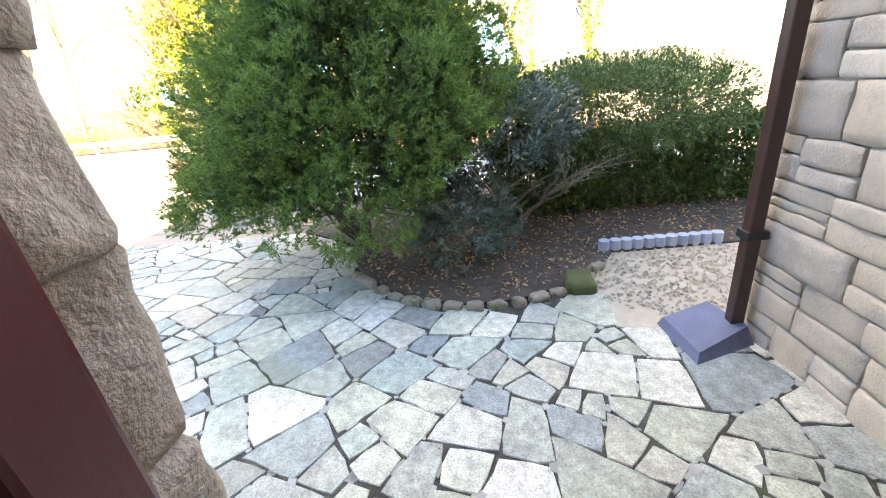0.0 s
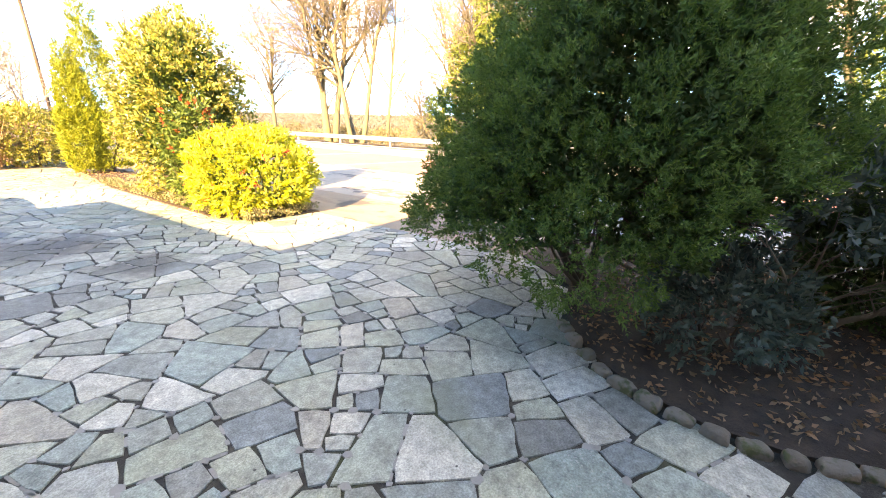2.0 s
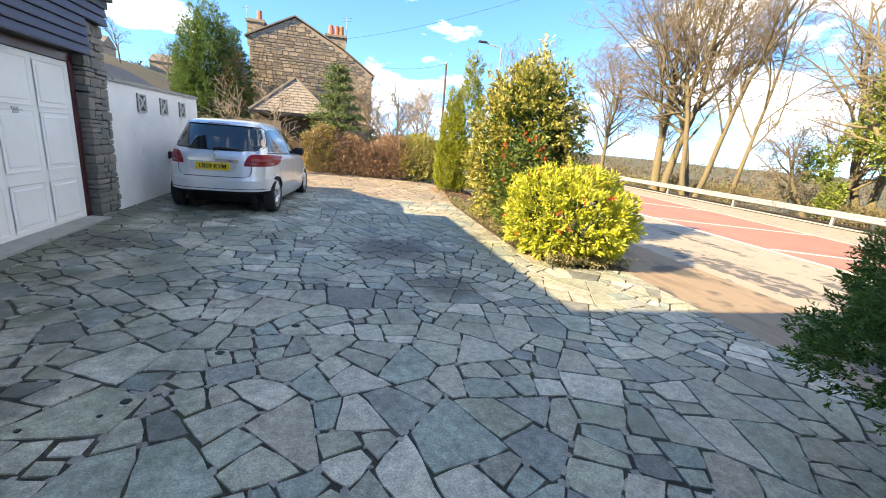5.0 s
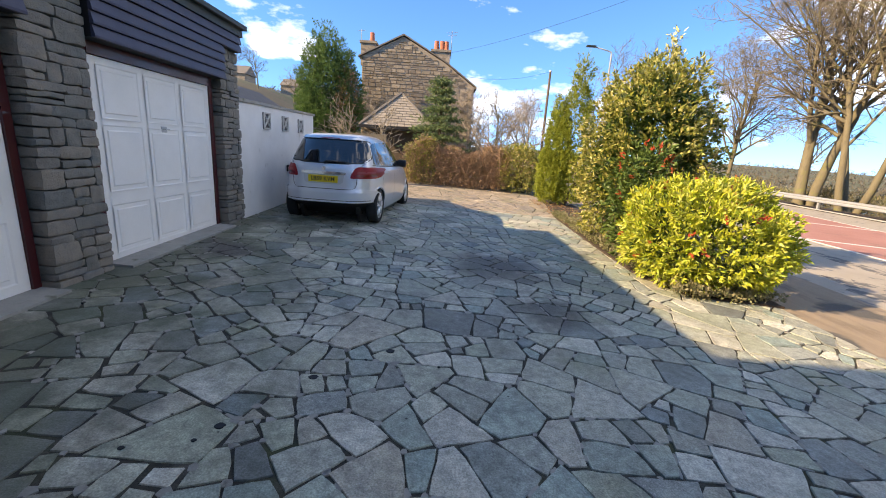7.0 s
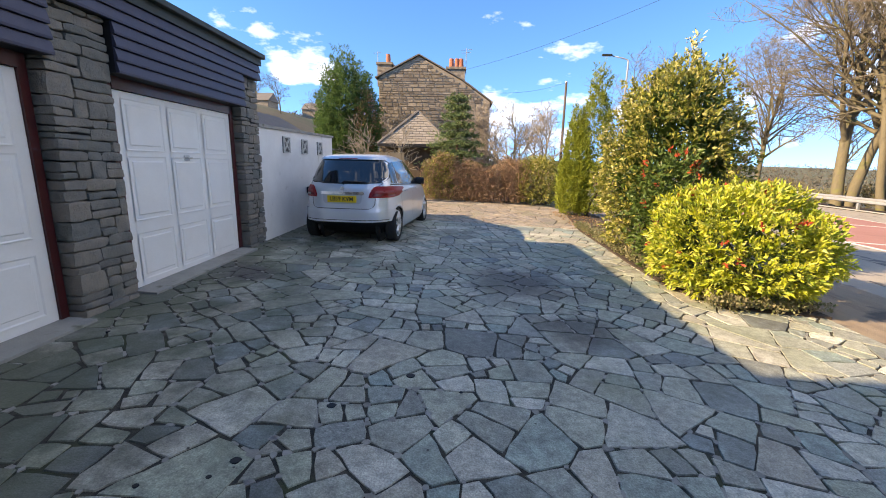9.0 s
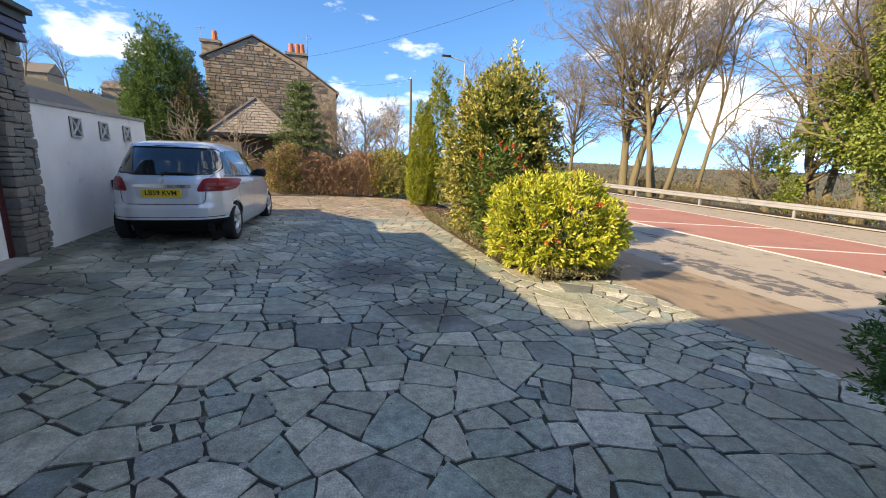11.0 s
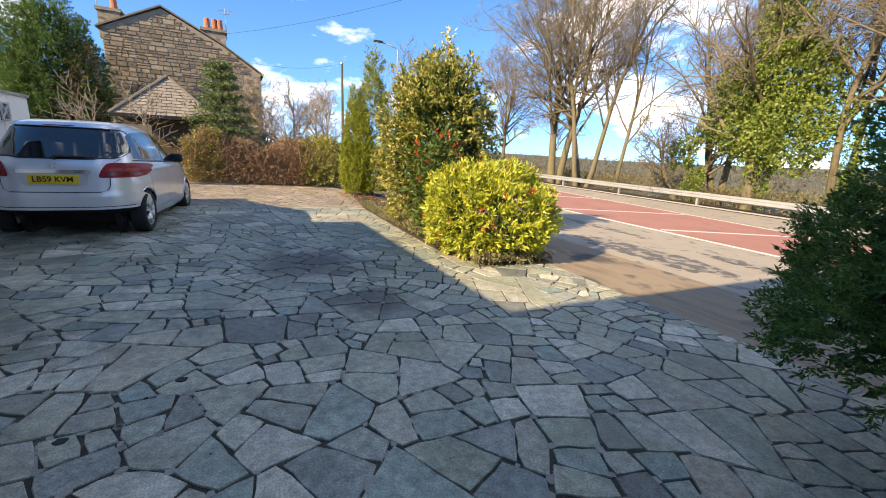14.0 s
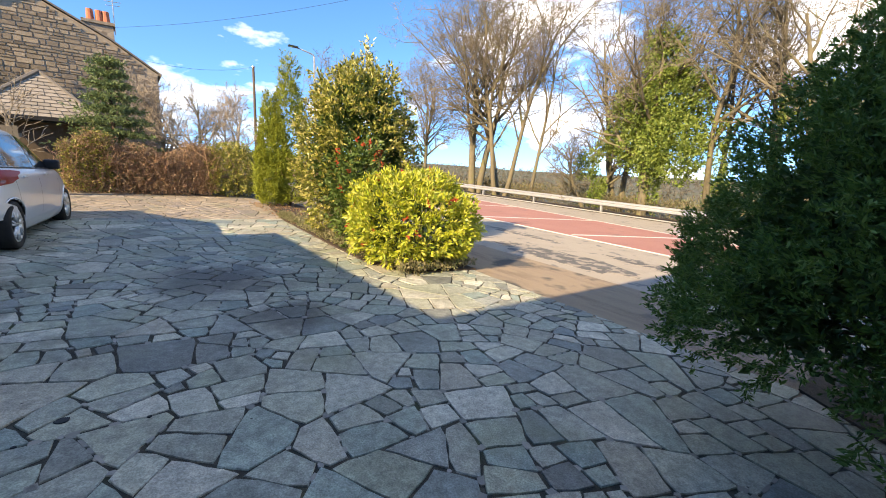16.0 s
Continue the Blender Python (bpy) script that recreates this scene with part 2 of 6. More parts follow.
SANDSTONE = mat("house_stone", [(0.36, 0.29, 0.23), (0.46, 0.39, 0.31), (0.32, 0.28, 0.24), (0.5, 0.44, 0.37), (0.4, 0.34, 0.28)], 7, 0.88, 0.7, 70, own=0.6)
JAMBSTONE = mat("jamb_stone", [(0.28, 0.225, 0.18), (0.4, 0.34, 0.28), (0.22, 0.18, 0.15), (0.45, 0.4, 0.35)], 9, 0.88, 0.9, 80, own=0.35)
EDGESTONE = mat("edging_stone", [(0.13, 0.105, 0.08), (0.24, 0.2, 0.155), (0.09, 0.085, 0.055)], 9, 0.92, 0.9, 70, own=0.4, spots=(14, 0.52, 0.64, (0.1, 0.11, 0.05)))
POINTING = mat("wall_mortar", [(0.46, 0.41, 0.35), (0.56, 0.51, 0.45)], 10, 0.95, 0.6, 90)
DARKPOINT = mat("pillar_mortar", [(0.12, 0.12, 0.115), (0.2, 0.2, 0.19)], 10, 0.95, 0.6, 90)


def rubble(name, colours, joint, scale, stretch):
    """Coursed rubble seen from far off: a shade for each stone and darker joints."""
    m = mat(name, colours, 2.0, 0.9, 0.4, 30)
    n, L = m.node_tree.nodes, m.node_tree.links
    b = n["Principled BSDF"]
    g, mp_, cells, edge = n.new("ShaderNodeNewGeometry"), n.new("ShaderNodeMapping"), n.new("ShaderNodeTexVoronoi"), n.new("ShaderNodeTexVoronoi")
    mp_.inputs["Scale"].default_value = stretch
    L.new(g.outputs["Position"], mp_.inputs[0])
    edge.feature = "DISTANCE_TO_EDGE"
    for q in (cells, edge):
        q.inputs["Scale"].default_value = scale
        L.new(mp_.outputs[0], q.inputs["Vector"])
    ramp, er, mx, mx2 = n.new("ShaderNodeValToRGB"), n.new("ShaderNodeValToRGB"), n.new("ShaderNodeMixRGB"), n.new("ShaderNodeMixRGB")
    e = ramp.color_ramp.elements
    while len(e) < len(colours):
        e.new(0.5)
    for i, c in enumerate(colours):
        e[i].position, e[i].color = i / (len(colours) - 1), (*c, 1)
    er.color_ramp.elements[0].position, er.color_ramp.elements[1].position = 0.015, 0.05
    L.new(cells.outputs["Color"], ramp.inputs[0])
    L.new(edge.outputs["Distance"], er.inputs[0])
    old = b.inputs["Base Color"].links[0].from_socket
    mx.inputs[0].default_value = 0.9
    L.new(old, mx.inputs[1])
    L.new(ramp.outputs[0], mx.inputs[2])
    L.new(er.outputs[0], mx2.inputs[0])
    mx2.inputs[1].default_value = (*joint, 1)
    L.new(mx.outputs[0], mx2.inputs[2])
    L.new(mx2.outputs[0], b.inputs["Base Color"])
    return m


FARMORTAR = mat("far_house_mortar", [(0.27, 0.23, 0.18), (0.36, 0.31, 0.245)], 3, 0.95, 0.3, 20)
FARRUBBLE = mat("far_house_rubble", [(0.1, 0.083, 0.066), (0.27, 0.225, 0.165), (0.16, 0.13, 0.1), (0.36, 0.3, 0.225), (0.2, 0.165, 0.125), (0.12, 0.105, 0.09)], 4, 0.9, 0.4, 20, own=0.85)
FARSTONE = rubble("far_house_stone", [(0.08, 0.068, 0.055), (0.3, 0.25, 0.19), (0.13, 0.11, 0.09), (0.4, 0.34, 0.26), (0.2, 0.165, 0.125), (0.1, 0.09, 0.078)], (0.27, 0.235, 0.19), 5.0, (1, 1, 1.8))
WHITE = mat("white_door_paint", [(0.74, 0.74, 0.72), (0.82, 0.82, 0.8)], 3, 0.42, 0.05, 40)
RENDERWALL = mat("white_wall_paint", [(0.66, 0.66, 0.64), (0.8, 0.8, 0.78)], 2.2, 0.8, 0.35, 70, spots=(5, 0.66, 0.8, (0.5, 0.49, 0.45)))
BOARD = mat("cladding_paint", [(0.035, 0.037, 0.07), (0.055, 0.058, 0.1)], 5, 0.45, 0.1, 60)
FASCIA = mat("gutter_paint", [(0.015, 0.025, 0.02), (0.03, 0.04, 0.035)], 5, 0.5, 0.1, 60)
REDWOOD = mat("dark_red_paint", [(0.045, 0.008, 0.01), (0.08, 0.013, 0.015)], 5, 0.3, 0.1, 50, coat=0.3)
BLACK = mat("black_gap", [(0.008, 0.008, 0.009), (0.015, 0.015, 0.016)], 6, 0.6, 0.0)
CONCRETE = mat("concrete", [(0.24, 0.24, 0.225), (0.34, 0.335, 0.31)], 6, 0.9, 0.5, 90, spots=(7, 0.6, 0.75, (0.14, 0.145, 0.11)))
ASPHALT = mat("road_asphalt", [(0.25, 0.225, 0.19), (0.36, 0.32, 0.265), (0.3, 0.27, 0.225)], 0.9, 0.85, 0.35, 150, spots=(3.2, 0.6, 0.66, (0.17, 0.165, 0.16)))
WORN = mat("worn_asphalt_patch", [(0.09, 0.09, 0.09), (0.14, 0.135, 0.13)], 3.0, 0.8, 0.5, 120, spots=(4.5, 0.5, 0.56, (0.31, 0.275, 0.23)))
FORECOURT = mat("worn_forecourt", [(0.13, 0.1, 0.075), (0.3, 0.235, 0.17), (0.2, 0.155, 0.115)], 1.2, 0.9, 0.6, 120, stretch=(2.6, 0.5, 1), spots=(1.3, 0.56, 0.64, (0.09, 0.085, 0.08)))
REDROAD = mat("red_surfacing", [(0.32, 0.15, 0.125), (0.4, 0.2, 0.165)], 0.8, 0.85, 0.3, 140, spots=(0.9, 0.6, 0.75, (0.2, 0.12, 0.1)))
LINE = mat("road_marking", [(0.55, 0.54, 0.5), (0.7, 0.69, 0.66)], 5, 0.7, 0.1)
STEEL = mat("galvanised_steel", [(0.42, 0.43, 0.43), (0.56, 0.57, 0.57)], 2, 0.45, 0.05, metal=0.6)
SOIL = mat("bed_soil", [(0.03, 0.02, 0.014), (0.055, 0.04, 0.03), (0.085, 0.06, 0.042)], 8, 0.95, 0.9, 60)
GRAVEL = mat("gravel_stone", [(0.3, 0.25, 0.18), (0.42, 0.36, 0.28), (0.24, 0.2, 0.15), (0.5, 0.45, 0.37)], 12, 0.9, 0.3, 100, own=0.8)
GRASS = mat("rough_grass_ground", [(0.05, 0.05, 0.03), (0.13, 0.11, 0.065), (0.07, 0.08, 0.04), (0.12, 0.1, 0.065), (0.05, 0.06, 0.035)], 0.035, 0.95, 0.4, 2.0)
BARK = mat("bark", [(0.065, 0.056, 0.038), (0.165, 0.142, 0.09), (0.105, 0.09, 0.058)], 2.5, 0.9, 0.8, 30, stretch=(1, 1, 0.3), spots=(1.6, 0.55, 0.7, (0.16, 0.16, 0.06)))
GREYBARK = mat("grey_bark", [(0.2, 0.17, 0.13), (0.34, 0.3, 0.24)], 6, 0.9, 0.4, 40)
GREYTWIG = mat("grey_twig", [(0.28, 0.23, 0.17), (0.38, 0.32, 0.25)], 2, 0.9, 0.0)
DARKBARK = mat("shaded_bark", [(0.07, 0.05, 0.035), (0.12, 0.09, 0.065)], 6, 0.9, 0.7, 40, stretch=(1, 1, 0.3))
TWIG = mat("twig_bark", [(0.13, 0.112, 0.085), (0.21, 0.18, 0.135)], 2, 0.9, 0.0)
REDTWIG = mat("hedge_twig", [(0.34, 0.2, 0.125), (0.52, 0.34, 0.22)], 2, 0.9, 0.0, own=0.6)
SLATE = mat("roof_slate", [(0.1, 0.095, 0.09), (0.17, 0.155, 0.14), (0.13, 0.12, 0.11)], 4, 0.8, 0.3, 40, own=0.6)
PALESLATE = mat("stone_slate", [(0.2, 0.18, 0.155), (0.3, 0.27, 0.235), (0.25, 0.225, 0.19)], 4, 0.85, 0.3, 40, own=0.6)
TERRACOTTA = mat("chimney_pot", [(0.4, 0.14, 0.08), (0.5, 0.19, 0.11)], 5, 0.8, 0.2)
CONIFER = leaf_mat("conifer_spray", [(0.05, 0.1, 0.025), (0.1, 0.185, 0.04), (0.15, 0.26, 0.055), (0.065, 0.125, 0.033)], 0.55, 0.3)
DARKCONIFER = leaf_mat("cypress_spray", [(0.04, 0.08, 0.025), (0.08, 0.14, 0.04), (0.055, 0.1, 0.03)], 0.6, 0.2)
GOLDCONIFER = leaf_mat("golden_spray", [(0.16, 0.2, 0.025), (0.3, 0.33, 0.04), (0.22, 0.27, 0.035)], 0.6, 0.25)
CYPRESS = leaf_mat("tall_cypress_spray", [(0.06, 0.12, 0.03), (0.12, 0.2, 0.05), (0.085, 0.155, 0.04)], 0.6, 0.25)
SPRUCE = leaf_mat("spruce_needle", [(0.09, 0.13, 0.05), (0.17, 0.23, 0.09), (0.12, 0.17, 0.065)], 0.6, 0.15)
YELLOW = leaf_mat("yellow_leaf", [(0.5, 0.5, 0.05), (0.4, 0.45, 0.035), (0.6, 0.58, 0.13), (0.26, 0.36, 0.03), (0.68, 0.66, 0.32)], 0.4, 0.3)
VARIEGATED = leaf_mat("variegated_leaf", [(0.18, 0.2, 0.03), (0.32, 0.32, 0.06), (0.11, 0.14, 0.025), (0.6, 0.52, 0.18), (0.24, 0.26, 0.045)], 0.35, 0.25)
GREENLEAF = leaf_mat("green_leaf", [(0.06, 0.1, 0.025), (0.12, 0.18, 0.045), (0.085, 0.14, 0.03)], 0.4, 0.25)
REDLEAF = leaf_mat("red_leaf", [(0.4, 0.05, 0.03), (0.5, 0.1, 0.04), (0.3, 0.04, 0.03)], 0.4, 0.3)
BLUELEAF = leaf_mat("grey_blue_leaf", [(0.06, 0.095, 0.075), (0.1, 0.15, 0.12), (0.045, 0.07, 0.05)], 0.5, 0.2)
BROWNLEAF = leaf_mat("dead_leaf", [(0.28, 0.15, 0.08), (0.4, 0.24, 0.13), (0.18, 0.11, 0.06), (0.34, 0.27, 0.17)], 0.7, 0.2)
FARWOOD = leaf_mat("far_wood_leaf", [(0.09, 0.085, 0.065), (0.14, 0.12, 0.09), (0.07, 0.08, 0.055)], 0.8, 0.1)
HEDGELEAF = leaf_mat("hedge_leaf", [(0.3, 0.19, 0.125), (0.42, 0.29, 0.19), (0.22, 0.145, 0.095), (0.24, 0.23, 0.1)], 0.7, 0.25)
SCRUBLEAF = leaf_mat("scrub_leaf", [(0.15, 0.11, 0.07), (0.22, 0.18, 0.1), (0.11, 0.12, 0.05), (0.2, 0.15, 0.1)], 0.7, 0.2)
IVY = leaf_mat("ivy_leaf", [(0.09, 0.15, 0.03), (0.2, 0.27, 0.05), (0.28, 0.34, 0.09), (0.13, 0.19, 0.035)], 0.4, 0.3)
GROUNDCOVER = leaf_mat("ground_cover_leaf", [(0.1, 0.14, 0.05), (0.2, 0.2, 0.1), (0.3, 0.26, 0.16), (0.08, 0.1, 0.04)], 0.5, 0.25)

# ground, road ----------------------------------------------------------
def terrain(x, y):
    """The sloping ground by the house, a valley beyond the road and hills round it."""
    r = math.hypot(x, y)
    near = G(max(-40, min(24, x)), max(-45, min(60, y))) - 0.09
    if x > 24:
        near -= min((x - 24) * 0.06, 9)
    far = min(max((r - 70) / 500, 0), 1)
    left = min(max((-x - 0.02 * y - 4) / 60, 0), 1)
    hill = 3 + 9 * noise.noise((x / 420, y / 420, 0)) + 46 * left * left * (3 - 2 * left)
    k = far * far * (3 - 2 * far)
    w, d = min(max((-x - 6) / 40, 0), 1), min(max((r - 35) / 60, 0), 1)
    near += 11 * w * w * (3 - 2 * w) * d * d * (3 - 2 * d)          # the steep bank behind the gardens
    return near * (1 - k) + hill * k + 2.5 * min(far * 4, 1) * noise.noise((x / 90, y / 90, 3))


axis = [math.copysign(1.2 * math.sinh(abs(i) / 9.5), i) * 1.0 for i in range(-80, 81)]
gs = Shape()
nA = len(axis)
gs.add([(x, y, terrain(x, y)) for y in axis for x in axis],
       [(j * nA + i, j * nA + i + 1, (j + 1) * nA + i + 1, (j + 1) * nA + i) for j in range(nA - 1) for i in range(nA - 1)])
structure("ground", gs, GRASS, "rough winter grass and fields sloping down to a valley", "ground", soft=True)


def sheet(name, outline, lift, material, label, category):
    """A flat sheet laid on the slope, 6 cm thick."""
    s = Shape().prism(outline, lambda x, y: G(x, y) + lift - 0.06, lambda x, y: G(x, y) + lift)
    return structure(name, s, material, label, category)


def strip(x0, x1, y0, y1):
    return [(x0, y0), (x1, y0), (x1, y1), (x0, y1)]


sheet("road", [(6.3, -60), (22.2, -60), (22.2, 90), (7.6, 90), (6.9, 20), (6.2, 8)], 0.0, ASPHALT, "pale worn asphalt road with dark patches", "road")
sheet("pavement", [(4.2, -40), (6.35, -40), (6.25, 8), (6.95, 20), (7.4, 60), (5.6, 60), (5.6, 15.4), (4.5, 15.4), (4.45, 4.5), (4.2, 2.0)], 0.003, FORECOURT, "worn brown asphalt apron between drive and road", "pavement")
sheet("red_surfacing", [(10.6, -60), (14.4, -60), (16.3, 7), (17.0, 12.6), (18.4, 25), (18.4, 90), (10.3, 90), (10.55, 12)], 0.006, REDROAD, "red anti-skid surfacing along the middle of the road", "road")
pr = random.Random(31)
for x, y, w, h in ((7.2, 5.2, 1.3, 3.4), (6.9, 9.6, 0.9, 3.0), (8.6, 3.6, 0.7, 2.6), (7.4, 14.5, 1.0, 3.6), (8.9, 8.0, 0.5, 3.2), (7.6, 0.2, 1.1, 3.4), (7.3, -5.5, 1.2, 4.0)):
    o = [(x + w / 2 * math.cos(k * math.tau / 22) * pr.uniform(0.75, 1.15), y + h / 2 * math.sin(k * math.tau / 22) * pr.uniform(0.8, 1.12)) for k in range(22)]
    sheet("road_patch", o, 0.005, WORN, "dark worn patch in the pale asphalt", "road patch")
for i, (a, b, w) in enumerate((((10.6, -60), (10.55, 12), 0.1), ((10.55, 12), (10.3, 90), 0.1), ((14.4, -60), (16.3, 7), 0.1), ((16.3, 7), (17.0, 12.6), 0.1), ((17.0, 12.6), (18.4, 25), 0.1), ((18.4, 25), (18.4, 90), 0.1),
                               ((10.8, 7.35), (16.0, 5.9), 0.13), ((10.7, 11.4), (16.5, 10.4), 0.13), ((10.6, 17.0), (17.2, 15.6), 0.13), ((10.8, 2.6), (15.8, 0.8), 0.13))):
    d = (Vector(b) - Vector(a)).normalized() * w / 2
    o = [(a[0] + d.y, a[1] - d.x), (b[0] + d.y, b[1] - d.x), (b[0] - d.y, b[1] + d.x), (a[0] - d.y, a[1] + d.x)]
    sheet("road_marking", o, 0.011, LINE, "white painted line on the road", "road marking")
sheet("verge", strip(22.2, 25.5, -60, 90), 0.02, SOIL, "bare brown verge under the crash barrier", "verge")
sheet("kerb", strip(22.05, 22.2, -60, 90), 0.1, CONCRETE, "low concrete kerb along the far verge", "kerb")


# stones ----------------------------------------------------------------
def clip(poly, p, n):
    """The part of a convex outline on the side of p away from n."""
    out = []
    for i in range(len(poly)):
        a, b = poly[i], poly[(i + 1) % len(poly)]
        da, db = (a[0] - p[0]) * n[0] + (a[1] - p[1]) * n[1], (b[0] - p[0]) * n[0] + (b[1] - p[1]) * n[1]
        if da <= 0:
            out.append(a)
        if (da < 0 < db) or (db < 0 < da):
            t = da / (da - db)
            out.append((a[0] + (b[0] - a[0]) * t, a[1] + (b[1] - a[1]) * t))
    return out


def area(p):
    return 0.5 * sum(p[i][0] * p[(i + 1) % len(p)][1] - p[(i + 1) % len(p)][0] * p[i][1] for i in range(len(p)))


def slice_up(poly, rnd, big, small, out):
    """Break an outline into stones by cuts across its longer side."""
    a = area(poly)
    if a < 0.004:
        return
    goal = small + (big - small) * rnd.random() ** 1.7
    if a < goal * 1.35:
        out.append(poly)
        return
    c = Vector((sum(p[0] for p in poly) / len(poly), sum(p[1] for p in poly) / len(poly)))
    sxx = sum((q[0] - c.x) ** 2 for q in poly)
    syy = sum((q[1] - c.y) ** 2 for q in poly)
    sxy = sum((q[0] - c.x) * (q[1] - c.y) for q in poly)
    best = (-1.0, ())
    for _ in range(7):                              # the cut that leaves the most compact stones
        ang = 0.5 * math.atan2(2 * sxy, sxx - syy) + rnd.uniform(-0.38, 0.38)
        d = Vector((math.cos(ang), math.sin(ang)))
        p = c + d * (a ** 0.5) * rnd.uniform(-0.16, 0.16)
        two = [q for q in (clip(poly, p, d), clip(poly, p, -d)) if len(q) > 2]
        worst = min(area(q) / sum(math.dist(q[i], q[i - 1]) for i in range(len(q))) ** 2 for q in two)
        best = max(best, (worst, two), key=lambda k: k[0])
    for q in best[1]:
        slice_up(q, rnd, big, small, out)


def inset(poly, d):
    out = poly
    for i in range(len(poly)):
        a, b = Vector(poly[i]), Vector(poly[(i + 1) % len(poly)])
        e = (b - a)
        if e.length < 1e-4:
            continue
        n = Vector((e.y, -e.x)).normalized()
        out = clip(out, a - n * d, n)
        if len(out) < 3:
            return []
    return out


def rough_outline(poly, rnd, step, wob):
    out = []
    for i in range(len(poly)):
        a, b = Vector(poly[i]), Vector(poly[(i + 1) % len(poly)])
        L = (b - a).length
        n = max(1, min(6, int(L / step)))
        for k in range(n):
            q = a.lerp(b, (k + (0.16 if k == 0 else 0)) / n) if L > 0.03 else a
            out.append((q.x + rnd.uniform(-wob, wob), q.y + rnd.uniform(-wob, wob)))
    return out


def flag_shape(shape, poly, rnd, joint, lift):
    """One flagstone lying on the slope, its edge worn down a little."""
    q = inset(poly, joint * rnd.uniform(0.75, 1.3))
    if len(q) < 3 or area(q) < 0.003:
        return False
    q = rough_outline(q, rnd, 0.085, 0.0065)
    n = len(q)
    cx, cy = sum(p[0] for p in q) / n, sum(p[1] for p in q) / n
    dz, tx, ty = lift + rnd.uniform(-0.002, 0.003), rnd.uniform(-0.006, 0.006), rnd.uniform(-0.006, 0.006)
    v = [(x, y, G(x, y) - 0.035) for x, y in q]
    v += [(x, y, G(x, y) + dz - 0.006 + (x - cx) * tx + (y - cy) * ty) for x, y in q]
    e = 0.003 / max(area(q) ** 0.5 * 0.5, 0.02)
    v += [(x + (cx - x) * e, y + (cy - y) * e, G(x, y) + dz + (x - cx) * tx + (y - cy) * ty) for x, y in q]
    f = [tuple(2 * n + i for i in range(n))]
    for i in range(n):
        j = (i + 1) % n
        f += [(i, j, n + j, n + i), (n + i, n + j, 2 * n + j, 2 * n + i)]
    shape.add(v, f)
    return True


def crazy_paving(region, cell, big, small, seed):
    """Outlines of crazy paving over a convex region: coarse cells, each broken up."""
    rnd = random.Random(seed)
    xs, ys = [p[0] for p in region], [p[1] for p in region]
    seeds = []
    y = min(ys) - cell
    while y < max(ys) + cell:
        x = min(xs) - cell
        while x < max(xs) + cell:
            seeds.append((x + rnd.uniform(0, cell), y + rnd.uniform(0, cell)))
            x += cell
        y += cell
    out = []
    for s in seeds:
        poly = list(region)
        for o in seeds:
            if o is s or math.hypot(o[0] - s[0], o[1] - s[1]) > 3.2 * cell:
                continue
            m = ((o[0] + s[0]) / 2, (o[1] + s[1]) / 2)
            poly = clip(poly, m, (o[0] - s[0], o[1] - s[1]))
            if len(poly) < 3:
                break
        if len(poly) > 2 and area(poly) > 0.01:
            slice_up(poly, rnd, big, small, out)
    return out


def rock(shape, x0, x1, y0, y1, z0, z1, rnd, depth=0.02, sub=2):
    """A dressed stone: a block with a rough, bulging surface and worn edges."""
    c = Vector(((x0 + x1) / 2, (y0 + y1) / 2, (z0 + z1) / 2))
    h = Vector(((x1 - x0) / 2, (y1 - y0) / 2, (z1 - z0) / 2))
    off = Vector((rnd.uniform(0, 90), rnd.uniform(0, 90), rnd.uniform(0, 90)))
    k = sub + 1
    index, vs, fs = {}, [], []

    def vert(u):
        key = tuple(u)
        if key not in index:
            t = [-1 + 2 * q / k for q in u]
            p = Vector((c.x + t[0] * h.x, c.y + t[1] * h.y, c.z + t[2] * h.z))
            edge = sum(q in (0, k) for q in u)
            w = Vector([noise.noise((p * 6 + off) + Vector((17 * q, 0, 0))) + 0.6 * noise.noise((p * 17 + off) + Vector((0, 17 * q, 0))) for q in range(3)])
            out = Vector(t).normalized()
            index[key] = len(vs)
            vs.append(p + w * depth * 0.7 + out * depth * (0.45, 0.45, 0.2, -0.15)[edge])
        return index[key]

    for ax in range(3):
        for s in (0, k):
            a, b = (ax + 1) % 3, (ax + 2) % 3
            for j in range(k):
                for i in range(k):
                    q = []
                    for di, dj in ((0, 0), (1, 0), (1, 1), (0, 1)):
                        u = [0, 0, 0]
                        u[ax], u[a], u[b] = s, i + di, j + dj
                        q.append(vert(u))
                    fs.append(q if s else q[::-1])
    shape.add(vs, fs)


def courses(a0, a1, z0, z1, rnd, hs, ws):
    """Courses of stones over a face from a0 to a1 and z0 to z1: (a, b, low, high)."""
    out, z = [], z0
    while z < z1 - 0.02:
        h = min(rnd.uniform(*hs), z1 - z)
        if z1 - z - h < hs[0] * 0.6:
            h = z1 - z
        a = a0
        while a < a1 - 0.02:
            w = rnd.uniform(*ws)
            if a1 - a - w < ws[0] * 0.7:
                w = a1 - a
            w = min(w, a1 - a)
            if h > hs[0] * 1.5 and rnd.random() < 0.3:
                k = rnd.uniform(0.4, 0.6)
                out += [(a, a + w, z, z + h * k), (a, a + w, z + h * k, z + h)]
            else:
                out.append((a, a + w, z, z + h))
            a += w
        z += h
    return out


